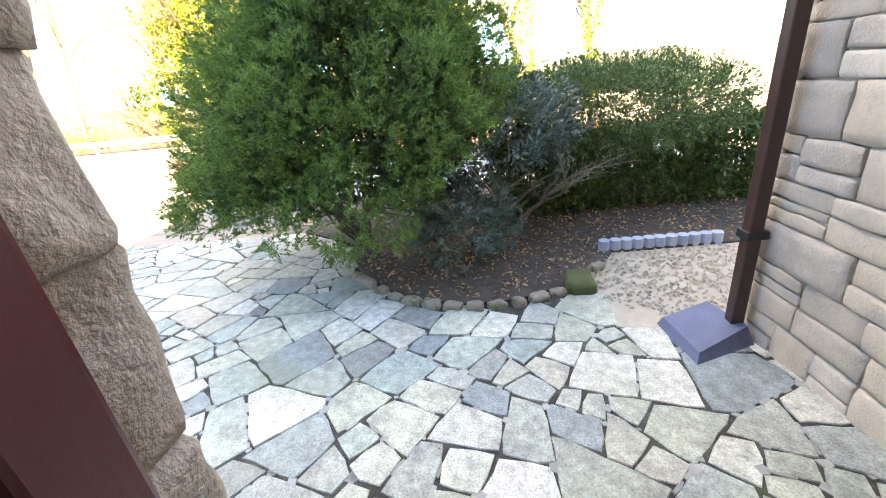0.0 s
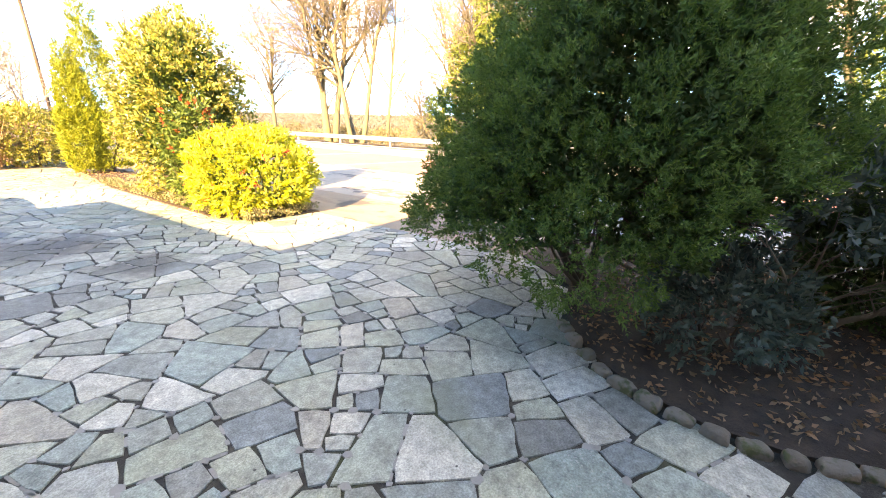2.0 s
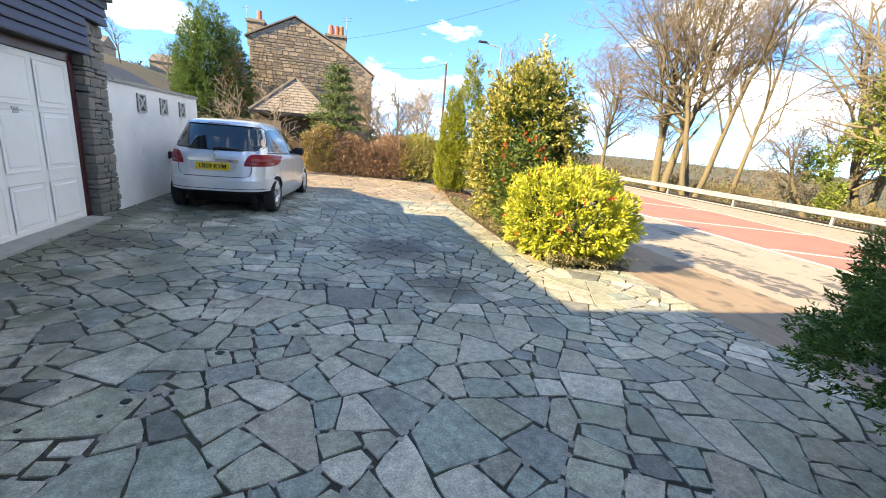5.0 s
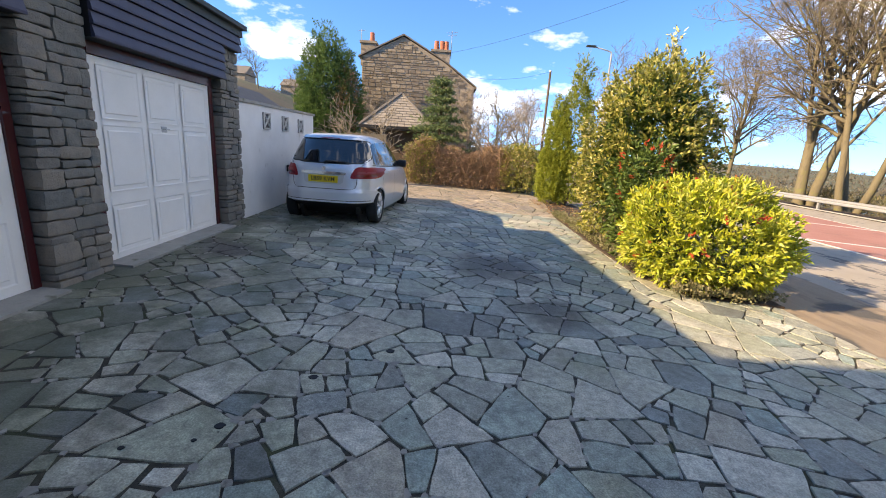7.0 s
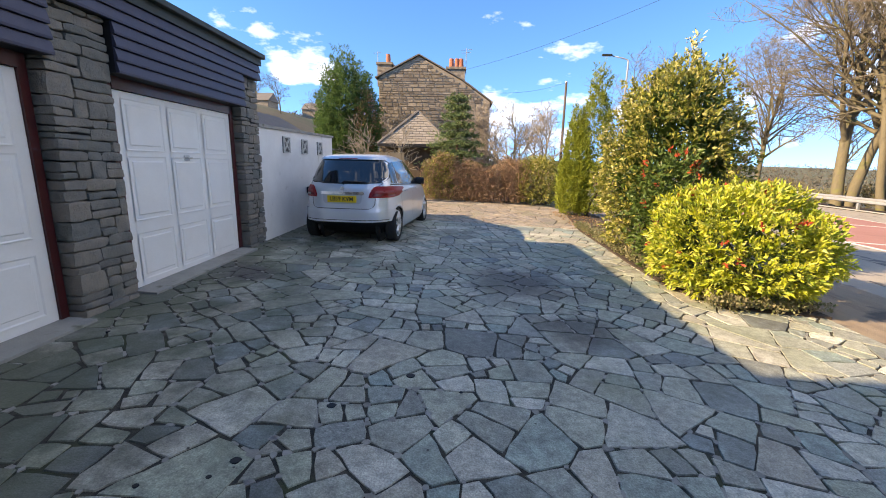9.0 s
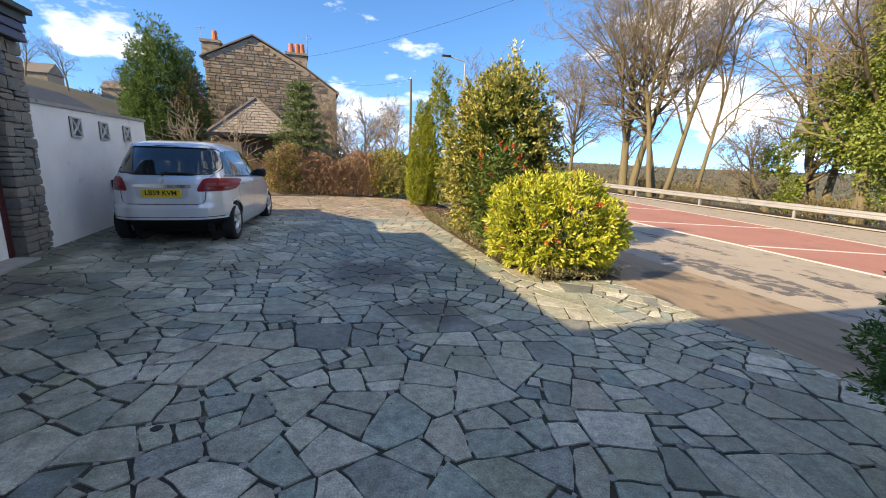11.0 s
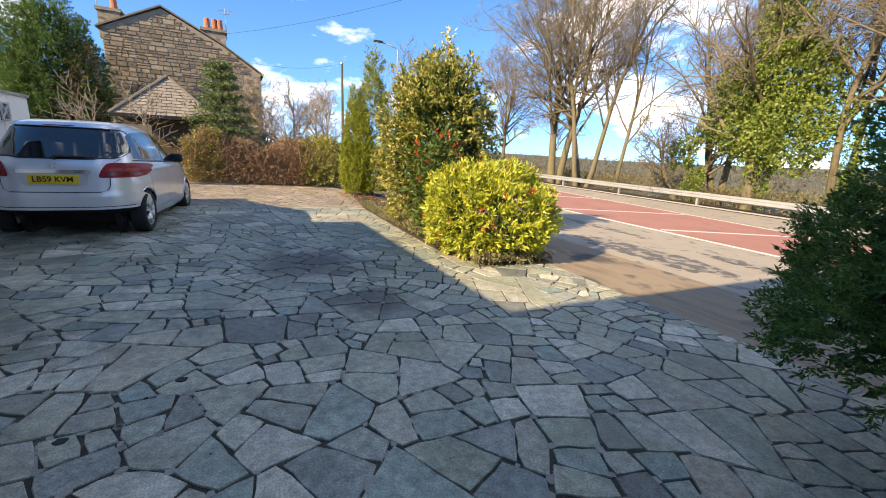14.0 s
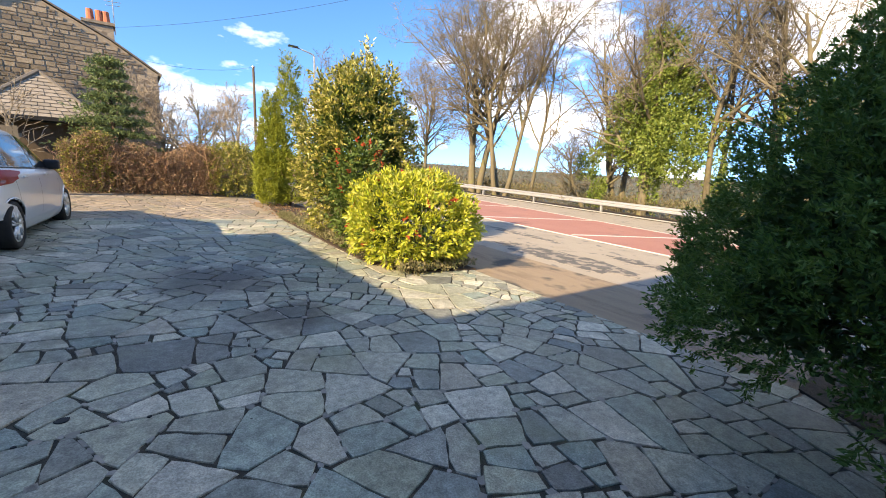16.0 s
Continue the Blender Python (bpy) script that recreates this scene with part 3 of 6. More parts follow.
# house: block at the camera's back, porch, wing -------------------------------
def house():
    rnd = random.Random(3)
    zl = -0.3
    for name, box in (("wall_pier", (-0.8, -0.52, -1.19, -0.09, zl, 2.6)), ("wall_north", (-9.0, -0.8, -0.4, -0.05, zl, 6.0)), ("wall_over_porch", (-0.8, -0.47, -9.0, -0.05, 2.6, 6.0)),
                      ("wall_wing", (-9.0, 1.44, -3.75, -3.352, zl, 2.6)), ("wall_wing_upper", (-0.46, 1.44, -3.75, -3.352, 2.6, 5.2)), ("wall_wing_east", (1.1, 1.44, -9.0, -3.752, zl, 5.2)),
                      ("wall_west", (-9.0, -8.7, -9.0, -0.4, zl, 6.0)), ("wall_south", (-9.0, 1.44, -9.3, -9.0, zl, 5.2))):
        structure(name, Shape().box(*box), POINTING, "coursed sandstone house wall with pale pointing", "wall")
    structure("wall_inner", Shape().box(-3.2, -3.0, -3.37, -0.4, zl, 2.6), RENDERWALL, "plain plastered inner wall of the porch", "wall")
    structure("ceiling_porch", Shape().box(-3.2, -0.47, -3.37, -0.4, 2.45, 2.55), RENDERWALL, "plain white porch ceiling", "ceiling")
    r = Shape()
    r.add([(-9.2, 0.1, 5.95), (-0.3, 0.1, 5.95), (-0.3, -4.6, 7.9), (-9.2, -4.6, 7.9), (-9.2, -9.4, 5.95), (-0.3, -9.4, 5.95)],
          [(0, 1, 2, 3), (3, 2, 5, 4), (1, 5, 2), (0, 3, 4), (0, 4, 5, 1)])
    r.add([(-0.4, -3.2, 5.15), (1.6, -3.2, 5.15), (1.6, -6, 6.4), (-0.4, -6, 6.4), (1.6, -9.4, 5.15), (-0.4, -9.4, 5.15)], [(0, 1, 2, 3), (3, 2, 4, 5), (1, 4, 2), (0, 5, 4, 1)])
    structure("roof_house", r, SLATE, "grey slate house roof", "roof")
    return rnd


house()
PIER, WING = bpy.data.objects["wall_pier"], bpy.data.objects["wall_wing"]

# porch frame
pf = thing("door_1", (-0.6, -1.2, 0.0), "glossy dark red painted porch door frame", "door frame", kind="structure")
part("door_frame", Shape().box(-0.045, 0.035, -0.075, 0.012, -0.02, 2.12, 0.008).box(-0.045, 0.035, -2.14, -2.06, -0.02, 2.12, 0.008).box(-0.045, 0.035, -2.06, -0.075, 2.05, 2.12, 0.008), REDWOOD, pf)
part("door_panel", Shape().box(-0.95, -0.06, -0.055, -0.012, 0.0, 2.05, 0.006), REDWOOD, pf, "open dark red door leaf")

# downpipe and the slate under it
dp = thing("downpipe", (1.42, -3.23, G(1.42, -3.23)), "dark brown square downpipe on the stone corner", "pipe")
part("pipe", Shape().box(-0.04, 0.035, -0.035, 0.045, 0.06, 5.1, 0.008), mat("brown_pipe", [(0.035, 0.018, 0.015), (0.06, 0.03, 0.025)], 4, 0.4, 0.05), dp)
for z in (0.7, 2.5, 4.3):
    part("bracket", Shape().box(-0.055, 0.05, -0.06, 0.06, z, z + 0.05, 0.005), BLACK, dp)
sh = Shape()
sh.add([(1.14, -2.86, G(1.14, -2.86)), (1.62, -2.84, G(1.62, -2.84)), (1.68, -3.2, G(1.68, -3.2)), (1.3, -3.3, G(1.3, -3.3))] +
       [(1.2, -2.9, G(1.2, -2.9) + 0.06), (1.6, -2.88, G(1.6, -2.88) + 0.07), (1.64, -3.18, G(1.6, -3.2) + 0.15), (1.34, -3.26, G(1.3, -3.3) + 0.13)],
       [(3, 2, 1, 0), (4, 5, 6, 7), (0, 1, 5, 4), (1, 2, 6, 5), (2, 3, 7, 6), (3, 0, 4, 7)])
tagged(part("splash_block", sh, mat("blue_slate", [(0.06, 0.075, 0.13), (0.1, 0.12, 0.19)], 6, 0.6, 0.3)), "blue-grey slate splash block under the downpipe", "splash block")


# garage ----------------------------------------------------------------
gw = Shape()
gw.box(-9.0, -8.8, 0.0, 7.0, -0.3, 3.1).box(-8.8, -3.45, 6.55, 6.75, -0.3, 3.1)
gw.box(-3.72, -3.5, -0.05, 1.05, -0.3, 3.1).box(-3.72, -3.5, 3.28, 4.0, -0.3, 3.1).box(-3.72, -3.5, 6.2, 6.55, -0.3, 3.1)
gw.box(-3.72, -3.46, 1.05, 3.28, 2.36, 3.1).box(-3.72, -3.46, 4.0, 6.2, 2.36, 3.1)
structure("wall_garage", gw, DARKPOINT, "grey stone garage walls", "wall")
structure("roof_garage", Shape().box(-9.1, -3.2, -0.05, 6.8, 3.1, 3.2), FASCIA, "flat felt garage roof with a dark edge", "roof")
structure("floor_garage", Shape().box(-8.8, -3.5, 0.0, 6.55, -0.1, 0.1), CONCRETE, "concrete garage floor", "floor")


def garage_door(y0, label):
    """An up-and-over door with nine raised panels, seen from the drive; y0: its near edge."""
    w, z0, z1 = 2.08, 0.0, 2.08
    d = thing("garage_door", (-3.44, y0, 0.21), label, "garage door", "garage doors")
    part("leaf", Shape().box(-0.035, 0.0, 0, w, z0, z1, 0.004), WHITE, d)
    for i in range(3):
        for j in range(3):
            ya, za = 0.1 + i * 0.655, 0.09 + (0, 0.66, 1.4)[j]
            yb, zb = ya + 0.56, za + (0.52, 0.68, 0.52)[j]
            p = Shape()
            for k, (g, x) in enumerate(((0.0, 0.001), (0.014, -0.006), (0.05, -0.005), (0.062, 0.003))):
                p.add([(x, ya + g, za + g), (x, yb - g, za + g), (x, yb - g, zb - g), (x, ya + g, zb - g)], [])
            fs = []
            for k in range(3):
                for q in range(4):
                    fs.append((k * 4 + q, k * 4 + (q + 1) % 4, k * 4 + 4 + (q + 1) % 4, k * 4 + 4 + q))
            p.f += fs + [(12, 13, 14, 15)]
            p.v = [(x + 0.013, y, z) for x, y, z in p.v]
            part("raised_panel", p, WHITE, d)
    h = Shape().box(0.0, 0.012, w / 2 - 0.05, w / 2 + 0.05, 1.39, 1.46, 0.004)
    h.tube([(0.012, w / 2 - 0.035, 1.43), (0.05, w / 2 - 0.035, 1.43), (0.05, w / 2 + 0.035, 1.43), (0.012, w / 2 + 0.035, 1.43)], 0.008, 6)
    part("handle", h, STEEL, d, "small chrome turning handle")
    fr = Shape().box(-0.06, 0.02, -0.075, -0.003, -0.02, 2.2).box(-0.06, 0.02, w + 0.003, w + 0.075, -0.02, 2.2).box(-0.06, 0.03, -0.003, w + 0.003, 2.085, 2.2)
    part("door_frame", fr, REDWOOD, d, "dark red timber frame")
    return d


garage_door(1.12, "white panelled up-and-over garage door beside the stone pillar")
garage_door(4.07, "white panelled garage door between two stone pillars, closed")
sl = Shape()
for y0, y1 in ((1.05, 3.27), (4.0, 6.2)):
    sl.prism([(-3.5, y0), (-3.16, y0), (-3.16, y1), (-3.5, y1)], lambda x, y: G(x, y) - 0.05, lambda x, y: G(x, y) + 0.035)
structure("sill_garage", sl, CONCRETE, "worn concrete sill along the garage doors", "sill")


def cladding(name, y0, y1, z0, n, x=-3.22, label="dark blue painted shiplap cladding over the garage door"):
    """Overlapping boards, each leaning out over the next."""
    c = thing(name, (x, y0, z0), label, "cladding", "garage cladding")
    hb = 0.115
    part("backing", Shape().box(-0.26, -0.022, 0.0, y1 - y0, 0.0, n * hb), BLACK, c)
    for k in range(n):
        z = k * hb
        s = Shape().add([(-0.022, 0, z), (0.014, 0, z), (0.016, 0, z + 0.02), (-0.004, 0, z + hb - 0.012), (-0.022, 0, z + hb - 0.004)] +
                        [(-0.022, y1 - y0, z), (0.014, y1 - y0, z), (0.016, y1 - y0, z + 0.02), (-0.004, y1 - y0, z + hb - 0.012), (-0.022, y1 - y0, z + hb - 0.004)],
                        [(0, 1, 2, 3, 4), (9, 8, 7, 6, 5)] + [(i, i + 5, (i + 1) % 5 + 5, (i + 1) % 5) for i in range(5)])
        part("board", s, BOARD, c)
    return c


cladding("cladding", 3.94, 6.25, 2.41, 4)
cladding("cladding", 0.2, 3.32, 2.41, 4)
cladding("cladding", 0.2, 6.76, 2.872, 3, label="upper run of dark blue shiplap boards along the whole garage")
structure("gutter_garage", Shape().box(-3.24, -3.13, 0.1, 6.82, 3.2, 3.27, 0.01), FASCIA, "dark green gutter along the garage roof edge", "gutter")

# white garden wall
ww = Shape().prism([(-3.47, 6.78), (-3.33, 6.78), (-3.33, 10.7), (-3.47, 10.7)], -0.2, lambda x, y: 2.17 + 0.016 * (y - 6.8))
structure("wall_garden", ww, RENDERWALL, "white painted rendered garden wall with pierced blocks", "wall")
structure("coping_garden", Shape().prism([(-3.5, 6.8), (-3.3, 6.8), (-3.3, 10.73), (-3.5, 10.73)], lambda x, y: 2.171 + 0.016 * (y - 6.8), lambda x, y: 2.225 + 0.016 * (y - 6.8)), CONCRETE, "dark weathered coping on the garden wall", "coping")
for y in (7.86, 8.77, 9.71):
    b = thing("pierced_block", (-3.328, y, 1.93), "grey pierced decorative screen block set into the white wall", "wall block", "pierced blocks in the garden wall")
    # dark sheet on the solid wall: its colour gives the shade in the openings
    s = Shape().box(0.0, 0.012, -0.15, 0.15, -0.15, 0.15)
    part("backing", s, mat("block_shade", [(0.07, 0.07, 0.07), (0.1, 0.1, 0.1)]), b)
    s = Shape()
    for a, c, d, e in ((-0.15, 0.15, 0.125, 0.15), (-0.15, 0.15, -0.15, -0.125), (-0.15, -0.125, -0.125, 0.125), (0.125, 0.15, -0.125, 0.125)):
        s.box(0.0125, 0.032, a, c, d, e)
    for q in range(4):
        an = radians(45 + 90 * q)
        s.tube([(0.02, 0.02 * math.cos(an), 0.02 * math.sin(an)), (0.02, 0.16 * math.cos(an), 0.16 * math.sin(an))], 0.018, 5)
    s.tube([(0.013, 0, 0), (0.03, 0, 0)], 0.045, 8)
    part("screen", s, mat("block_grey", [(0.4, 0.4, 0.38), (0.55, 0.55, 0.52)]), b)
hb = thing("wall_box", (-3.325, 7.35 + 1.5, 1.02), "small black box fixed to the white wall", "wall box")
part("box", Shape().box(0, 0.07, -0.05, 0.05, -0.07, 0.07, 0.01), BLACK, hb)

# plants ------------------------------------------------------------------
def unit(a):
    return a / np.maximum(np.linalg.norm(a, axis=-1, keepdims=True), 1e-9)


def leaves(name, base, way, length, width, fold=0.25):
    """A mesh of folded leaves: a base point, a way and a size for each."""
    n = len(base)
    way = unit(way)
    side = unit(np.cross(way, rng.normal(size=(n, 3))))
    nor = np.cross(way, side)
    L, Wd = np.broadcast_to(length, n)[:, None], np.broadcast_to(width, n)[:, None]
    mid = base + way * L * 0.45
    v = np.stack([base, mid + side * Wd / 2 + nor * Wd * fold, base + way * L, mid - side * Wd / 2 + nor * Wd * fold], 1).reshape(-1, 3)
    i = np.arange(n)[:, None] * 4
    f = np.concatenate([i + np.array([[0, 1, 2]]), i + np.array([[0, 2, 3]])], 1).reshape(-1, 3)
    return mesh_np(name, v, f)


def lumps(d, amp, freq, seed):
    """An uneven outline: a factor for each way from the middle."""
    return np.array([1 + amp * (noise.noise(Vector(p) * freq + Vector((seed, 0, 0))) + 0.5 * noise.noise(Vector(p) * freq * 2.3 + Vector((0, seed, 0)))) for p in d])


def crown(n, radii, amp=0.12, freq=2.2, seed=1.0, low=-1.0, taper=0.0, shell=0.25, mid=0.5):
    """Points in the outer shell of an uneven crown that stands on the origin, and the way out at each; taper: how far it narrows upward."""
    d = unit(rng.normal(size=(int(n * 1.6), 3)))
    d = d[d[:, 2] > low][:n]
    k = lumps(d, amp, freq, seed) * (1 - shell * rng.random(len(d)) ** 2)
    p = d * k[:, None] * np.array(radii)
    if taper:
        h = (p[:, 2] / radii[2] + 1) / 2
        p[:, :2] *= (1 - taper * np.clip(h, 0, 1) ** 1.3)[:, None]
    out = unit(d / np.array(radii))
    p[:, 2] += radii[2] * (2 * mid)
    return p, out


def crown_by_height(n, profile, amp=0.1, freq=2.2, seed=1.0, shell=0.2, scale=1.0):
    """Points in the outer shell of a crown whose radius is given for each height, and the way out."""
    zz, rr = np.array([a for a, b in profile]), np.array([b for a, b in profile])
    z = rng.uniform(zz[0], zz[-1], n * 3)
    r = np.interp(z, zz, rr)
    keep = rng.random(n * 3) < (r + 0.12) / (rr.max() + 0.12)
    z, r = z[keep][:n], r[keep][:n]
    a = rng.uniform(0, math.tau, len(z))
    slope = (np.interp(z + 0.05, zz, rr) - np.interp(z - 0.05, zz, rr)) / 0.1
    d = np.stack([np.cos(a), np.sin(a), z / zz[-1] * 2], 1)
    k = lumps(d, amp, freq, seed) * (1 - shell * rng.random(len(z)) ** 2) * scale
    p = np.stack([np.cos(a) * r * k, np.sin(a) * r * k, zz[0] + (z - zz[0]) * (0.4 + 0.6 * np.clip(k, 0, 1.05))], 1)
    return p, unit(np.stack([np.cos(a), np.sin(a), np.clip(-slope, -1.5, 2.5)], 1))


def clumped(p, out, n, reach, push, gap, seed=0):
    """Draws the points of a crown into n tufts that stand out, with dark clefts between them."""
    g = np.random.default_rng(seed)
    c = p[g.choice(len(p), min(n, len(p)), replace=False)]
    d = np.empty(len(p))
    for i in range(0, len(p), 2000):
        d[i:i + 2000] = np.sqrt(((p[i:i + 2000, None] - c[None]) ** 2).sum(-1)).min(1)
    u = np.clip(d / reach, 0, 1)
    keep = g.random(len(p)) > gap * u ** 2
    q = p + out * (push * (1 - u ** 2) - push * 0.45)[:, None]
    return q[keep], out[keep]


def sprays(name, p, out, k, length, spread, leaf, width, up=0.25):
    """Tufts of leaves: k leaves round a short stem at each point."""
    n = len(p)
    ax = unit(out + rng.normal(size=(n, 3)) * 0.45 + np.array([0, 0, up]))
    t = rng.random((n, k))
    L = length * rng.uniform(0.6, 1.25, n)[:, None]
    pos = p[:, None] + ax[:, None] * (t * L)[..., None] + rng.normal(size=(n, k, 3)) * spread * (1.05 - t)[..., None]
    way = ax[:, None] * 0.9 + rng.normal(size=(n, k, 3)) * 0.5
    return leaves(name, pos.reshape(-1, 3), way.reshape(-1, 3), leaf * rng.uniform(0.6, 1.3, n * k), width * rng.uniform(0.7, 1.3, n * k))


def limbs(shape, p, d, length, r, depth, rnd, spread=0.5, droop=0.0, kids=(2, 4), shrink=0.66, sides=6, bend=0.18, tips=None):
    """A branch and, further out, its own branches."""
    pts, rad = [p.copy()], [r]
    q, w = p.copy(), d.normalized()
    n = 4 if depth > 1 else 3
    for i in range(n):
        w = (w + Vector((rnd.gauss(0, bend), rnd.gauss(0, bend), rnd.gauss(0, bend * 0.6) - droop))).normalized()
        q = q + w * (length / n)
        pts.append(q.copy())
        rad.append(r * (1 - 0.55 * (i + 1) / n) if depth else r * (1 - 0.8 * (i + 1) / n))
    shape.tube(pts, rad, sides, cap=False)
    if depth == 0:
        if tips is not None:
            tips.append((q.copy(), w.copy()))
        return
    for c in range(rnd.randint(*kids)):
        i = rnd.randint(1, n)
        t = rnd.random()
        o = pts[i - 1].lerp(pts[i], t)
        nd = (w * (1 - spread * 0.4) + Vector((rnd.gauss(0, spread), rnd.gauss(0, spread), rnd.gauss(0, spread * 0.7) + 0.12))).normalized()
        limbs(shape, o, nd, length * shrink * rnd.uniform(0.75, 1.15), max(rad[i] * 0.72, 0.004), depth - 1, rnd, spread, droop, kids, shrink, max(3, sides - 1), bend, tips)
    limbs(shape, pts[-1], w, length * shrink, rad[-1], depth - 1, rnd, spread, droop, kids, shrink, max(3, sides - 1), bend, tips)


def plant(name, at, label, category="shrub", group=""):
    return thing(name, (at[0], at[1], G(*at[:2]) if len(at) < 3 else at[2]), label, category, group)


def stems(parent, rnd, n, height, lean, r, material=DARKBARK, depth=2, name="trunk"):
    s = Shape()
    for i in range(n):
        a = rnd.uniform(0, math.tau)
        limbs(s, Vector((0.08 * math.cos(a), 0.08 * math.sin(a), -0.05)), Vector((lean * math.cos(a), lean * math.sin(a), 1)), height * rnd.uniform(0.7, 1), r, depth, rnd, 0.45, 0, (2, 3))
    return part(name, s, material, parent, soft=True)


rn = random.Random(17)

# the great evergreen by the path
ev = plant("evergreen_bush", (3.83, -0.42), "large rounded dark green conifer overhanging the crazy paving", "conifer")
stems(ev, rn, 4, 1.1, 0.5, 0.05)
EV = [(0.38, 1.0), (0.52, 1.6), (0.8, 1.8), (1.2, 1.72), (1.6, 1.6), (2.0, 1.42), (2.5, 1.2), (3.0, 0.92), (3.5, 0.5), (3.75, 0.06)]


def skirt(p, o):
    """The crown hangs clear of the paving, and is bare below on its south side, where the stems show."""
    p[:, 1] -= 0.16 * np.clip(p[:, 2] - 0.9, 0, 2.2)
    y = p[:, 1]
    low = 0.47 + 0.26 * np.clip((y + 0.2) / 0.8, 0, 1) + 0.85 * np.clip((-y - 0.55) / 0.8, 0, 1) + 0.06 * np.sin(p[:, 0] * 7) + 0.05 * np.sin(y * 11)
    k = p[:, 2] > low
    return p[k], o[k]


p, o = skirt(*clumped(*crown_by_height(15000, EV, 0.16, 3.0, 3.0, 0.16), 520, 0.22, 0.17, 0.8, 1))
part("foliage", sprays("foliage", p, o, 24, 0.12, 0.02, 0.037, 0.0115, 0.15), CONIFER, ev)
# darker leaves inside: shade within the crown is put into their colour
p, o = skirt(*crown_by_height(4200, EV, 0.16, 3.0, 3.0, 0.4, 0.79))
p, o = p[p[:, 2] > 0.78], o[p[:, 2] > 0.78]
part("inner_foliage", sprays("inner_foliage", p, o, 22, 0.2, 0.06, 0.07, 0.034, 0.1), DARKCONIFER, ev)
s = Shape()
for i in range(70):                                # dead twigs under the skirt
    a, h = rn.uniform(2.0, 5.6), rn.uniform(0.45, 1.1)
    r1 = rn.uniform(1.2, 1.7)
    e = Vector((r1 * math.cos(a), r1 * math.sin(a), h + rn.uniform(-0.12, 0.25)))
    s.tube([(0.25 * math.cos(a), 0.25 * math.sin(a), h), tuple(e * 0.6 + Vector((rn.gauss(0, 0.06), rn.gauss(0, 0.06), h * 0.4 + rn.gauss(0, 0.06)))), tuple(e)], [0.014, 0.008, 0.004], 4, cap=False)
tagged(part("dead_twig", s, DARKBARK, ev, "bare dead twigs under the foliage"), kind="stuff")

# grey-leaved shrub and bare-stemmed shrub beside it
gb = plant("grey_leaved_shrub", (3.15, -1.55), "low grey-blue leaved shrub at the edge of the bed")
stems(gb, rn, 5, 0.4, 0.6, 0.015, depth=1, name="stem")
p, o = crown(420, (0.55, 0.5, 0.42), 0.2, 3, 5.0, -0.6, 0.0, 0.6, 0.5)
part("foliage", sprays("foliage", p, o, 9, 0.1, 0.03, 0.07, 0.03), BLUELEAF, gb)
bs = plant("rhododendron_shrub", (3.95, -2.15), "bare-stemmed evergreen shrub with grey-green leaves high up")
stems(bs, rn, 6, 0.85, 0.55, 0.035, TWIG, 3, "stem")
p, o = crown(520, (0.85, 0.75, 0.5), 0.25, 3, 6.0, -0.7, 0.0, 0.7, 1.2)
part("foliage", sprays("foliage", p, o, 8, 0.12, 0.04, 0.09, 0.034), BLUELEAF, bs)
yw = plant("flat_topped_yew", (5.1, -3.7), "flat-topped spreading dark green yew in the bed")
stems(yw, rn, 4, 0.7, 0.5, 0.04, depth=2, name="stem")
p, o = crown(2600, (1.35, 1.5, 0.5), 0.18, 2.8, 8.0, -0.7, 0.0, 0.5, 1.25)
part("foliage", sprays("foliage", p, o, 16, 0.24, 0.04, 0.055, 0.02, 0.0), DARKCONIFER, yw)
for i, (x, y, w) in enumerate(((5.2, -2.6, 0.5), (4.6, -3.1, 0.35), (4.9, -4.4, 0.5))):
    f = plant("low_fern", (x, y), "low green fern-like plant on the dark bed", "plant", "low plants in the bed")
    p, o = crown(130, (w, w, 0.35), 0.2, 3, 2.0 + i, -0.2, 0, 0.6, 0.3)
    part("frond_clump", sprays("frond_clump", p, o, 10, 0.2, 0.03, 0.08, 0.03), GREENLEAF, f)

# bed across the drive: golden shrub, variegated shrub, red-leaved shrub, column conifer
yb = plant("golden_shrub", (3.8, 5.62), "rounded bright yellow-leaved shrub with a few red leaves")
stems(yb, rn, 7, 0.7, 0.7, 0.02, depth=2, name="stem")
p, o = clumped(*crown(3000, (1.02, 0.95, 0.74), 0.16, 3.0, 11.0, -0.97, 0.0, 0.26, 0.45), 170, 0.2, 0.14, 0.6, 2)
p[:, 2] = np.maximum(p[:, 2], 0.04 + 0.2 * rng.random(len(p)))
part("foliage", sprays("foliage", p, o, 9, 0.11, 0.03, 0.09, 0.03, 0.5), YELLOW, yb)
p, o = crown(34, (1.04, 0.97, 0.74), 0.12, 2.6, 11.0, -0.5, 0.0, 0.05, 0.5)
part("red_foliage", sprays("red_foliage", p, o, 6, 0.07, 0.02, 0.07, 0.03), REDLEAF, yb, "scattered red leaves")
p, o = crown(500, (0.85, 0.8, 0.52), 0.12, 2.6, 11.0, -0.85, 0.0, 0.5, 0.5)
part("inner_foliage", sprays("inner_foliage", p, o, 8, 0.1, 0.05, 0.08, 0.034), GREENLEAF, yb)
vb = plant("variegated_shrub", (3.85, 7.75), "tall bushy evergreen with yellow-edged leaves and a pale top shoot")
stems(vb, rn, 4, 1.5, 0.3, 0.045, depth=2, name="stem")
p, o = clumped(*crown(3200, (1.18, 1.15, 1.7), 0.17, 2.3, 14.0, -0.95, 0.14, 0.28, 0.52), 190, 0.26, 0.2, 0.7, 3)
part("foliage", sprays("foliage", p, o, 9, 0.14, 0.045, 0.085, 0.036), VARIEGATED, vb)
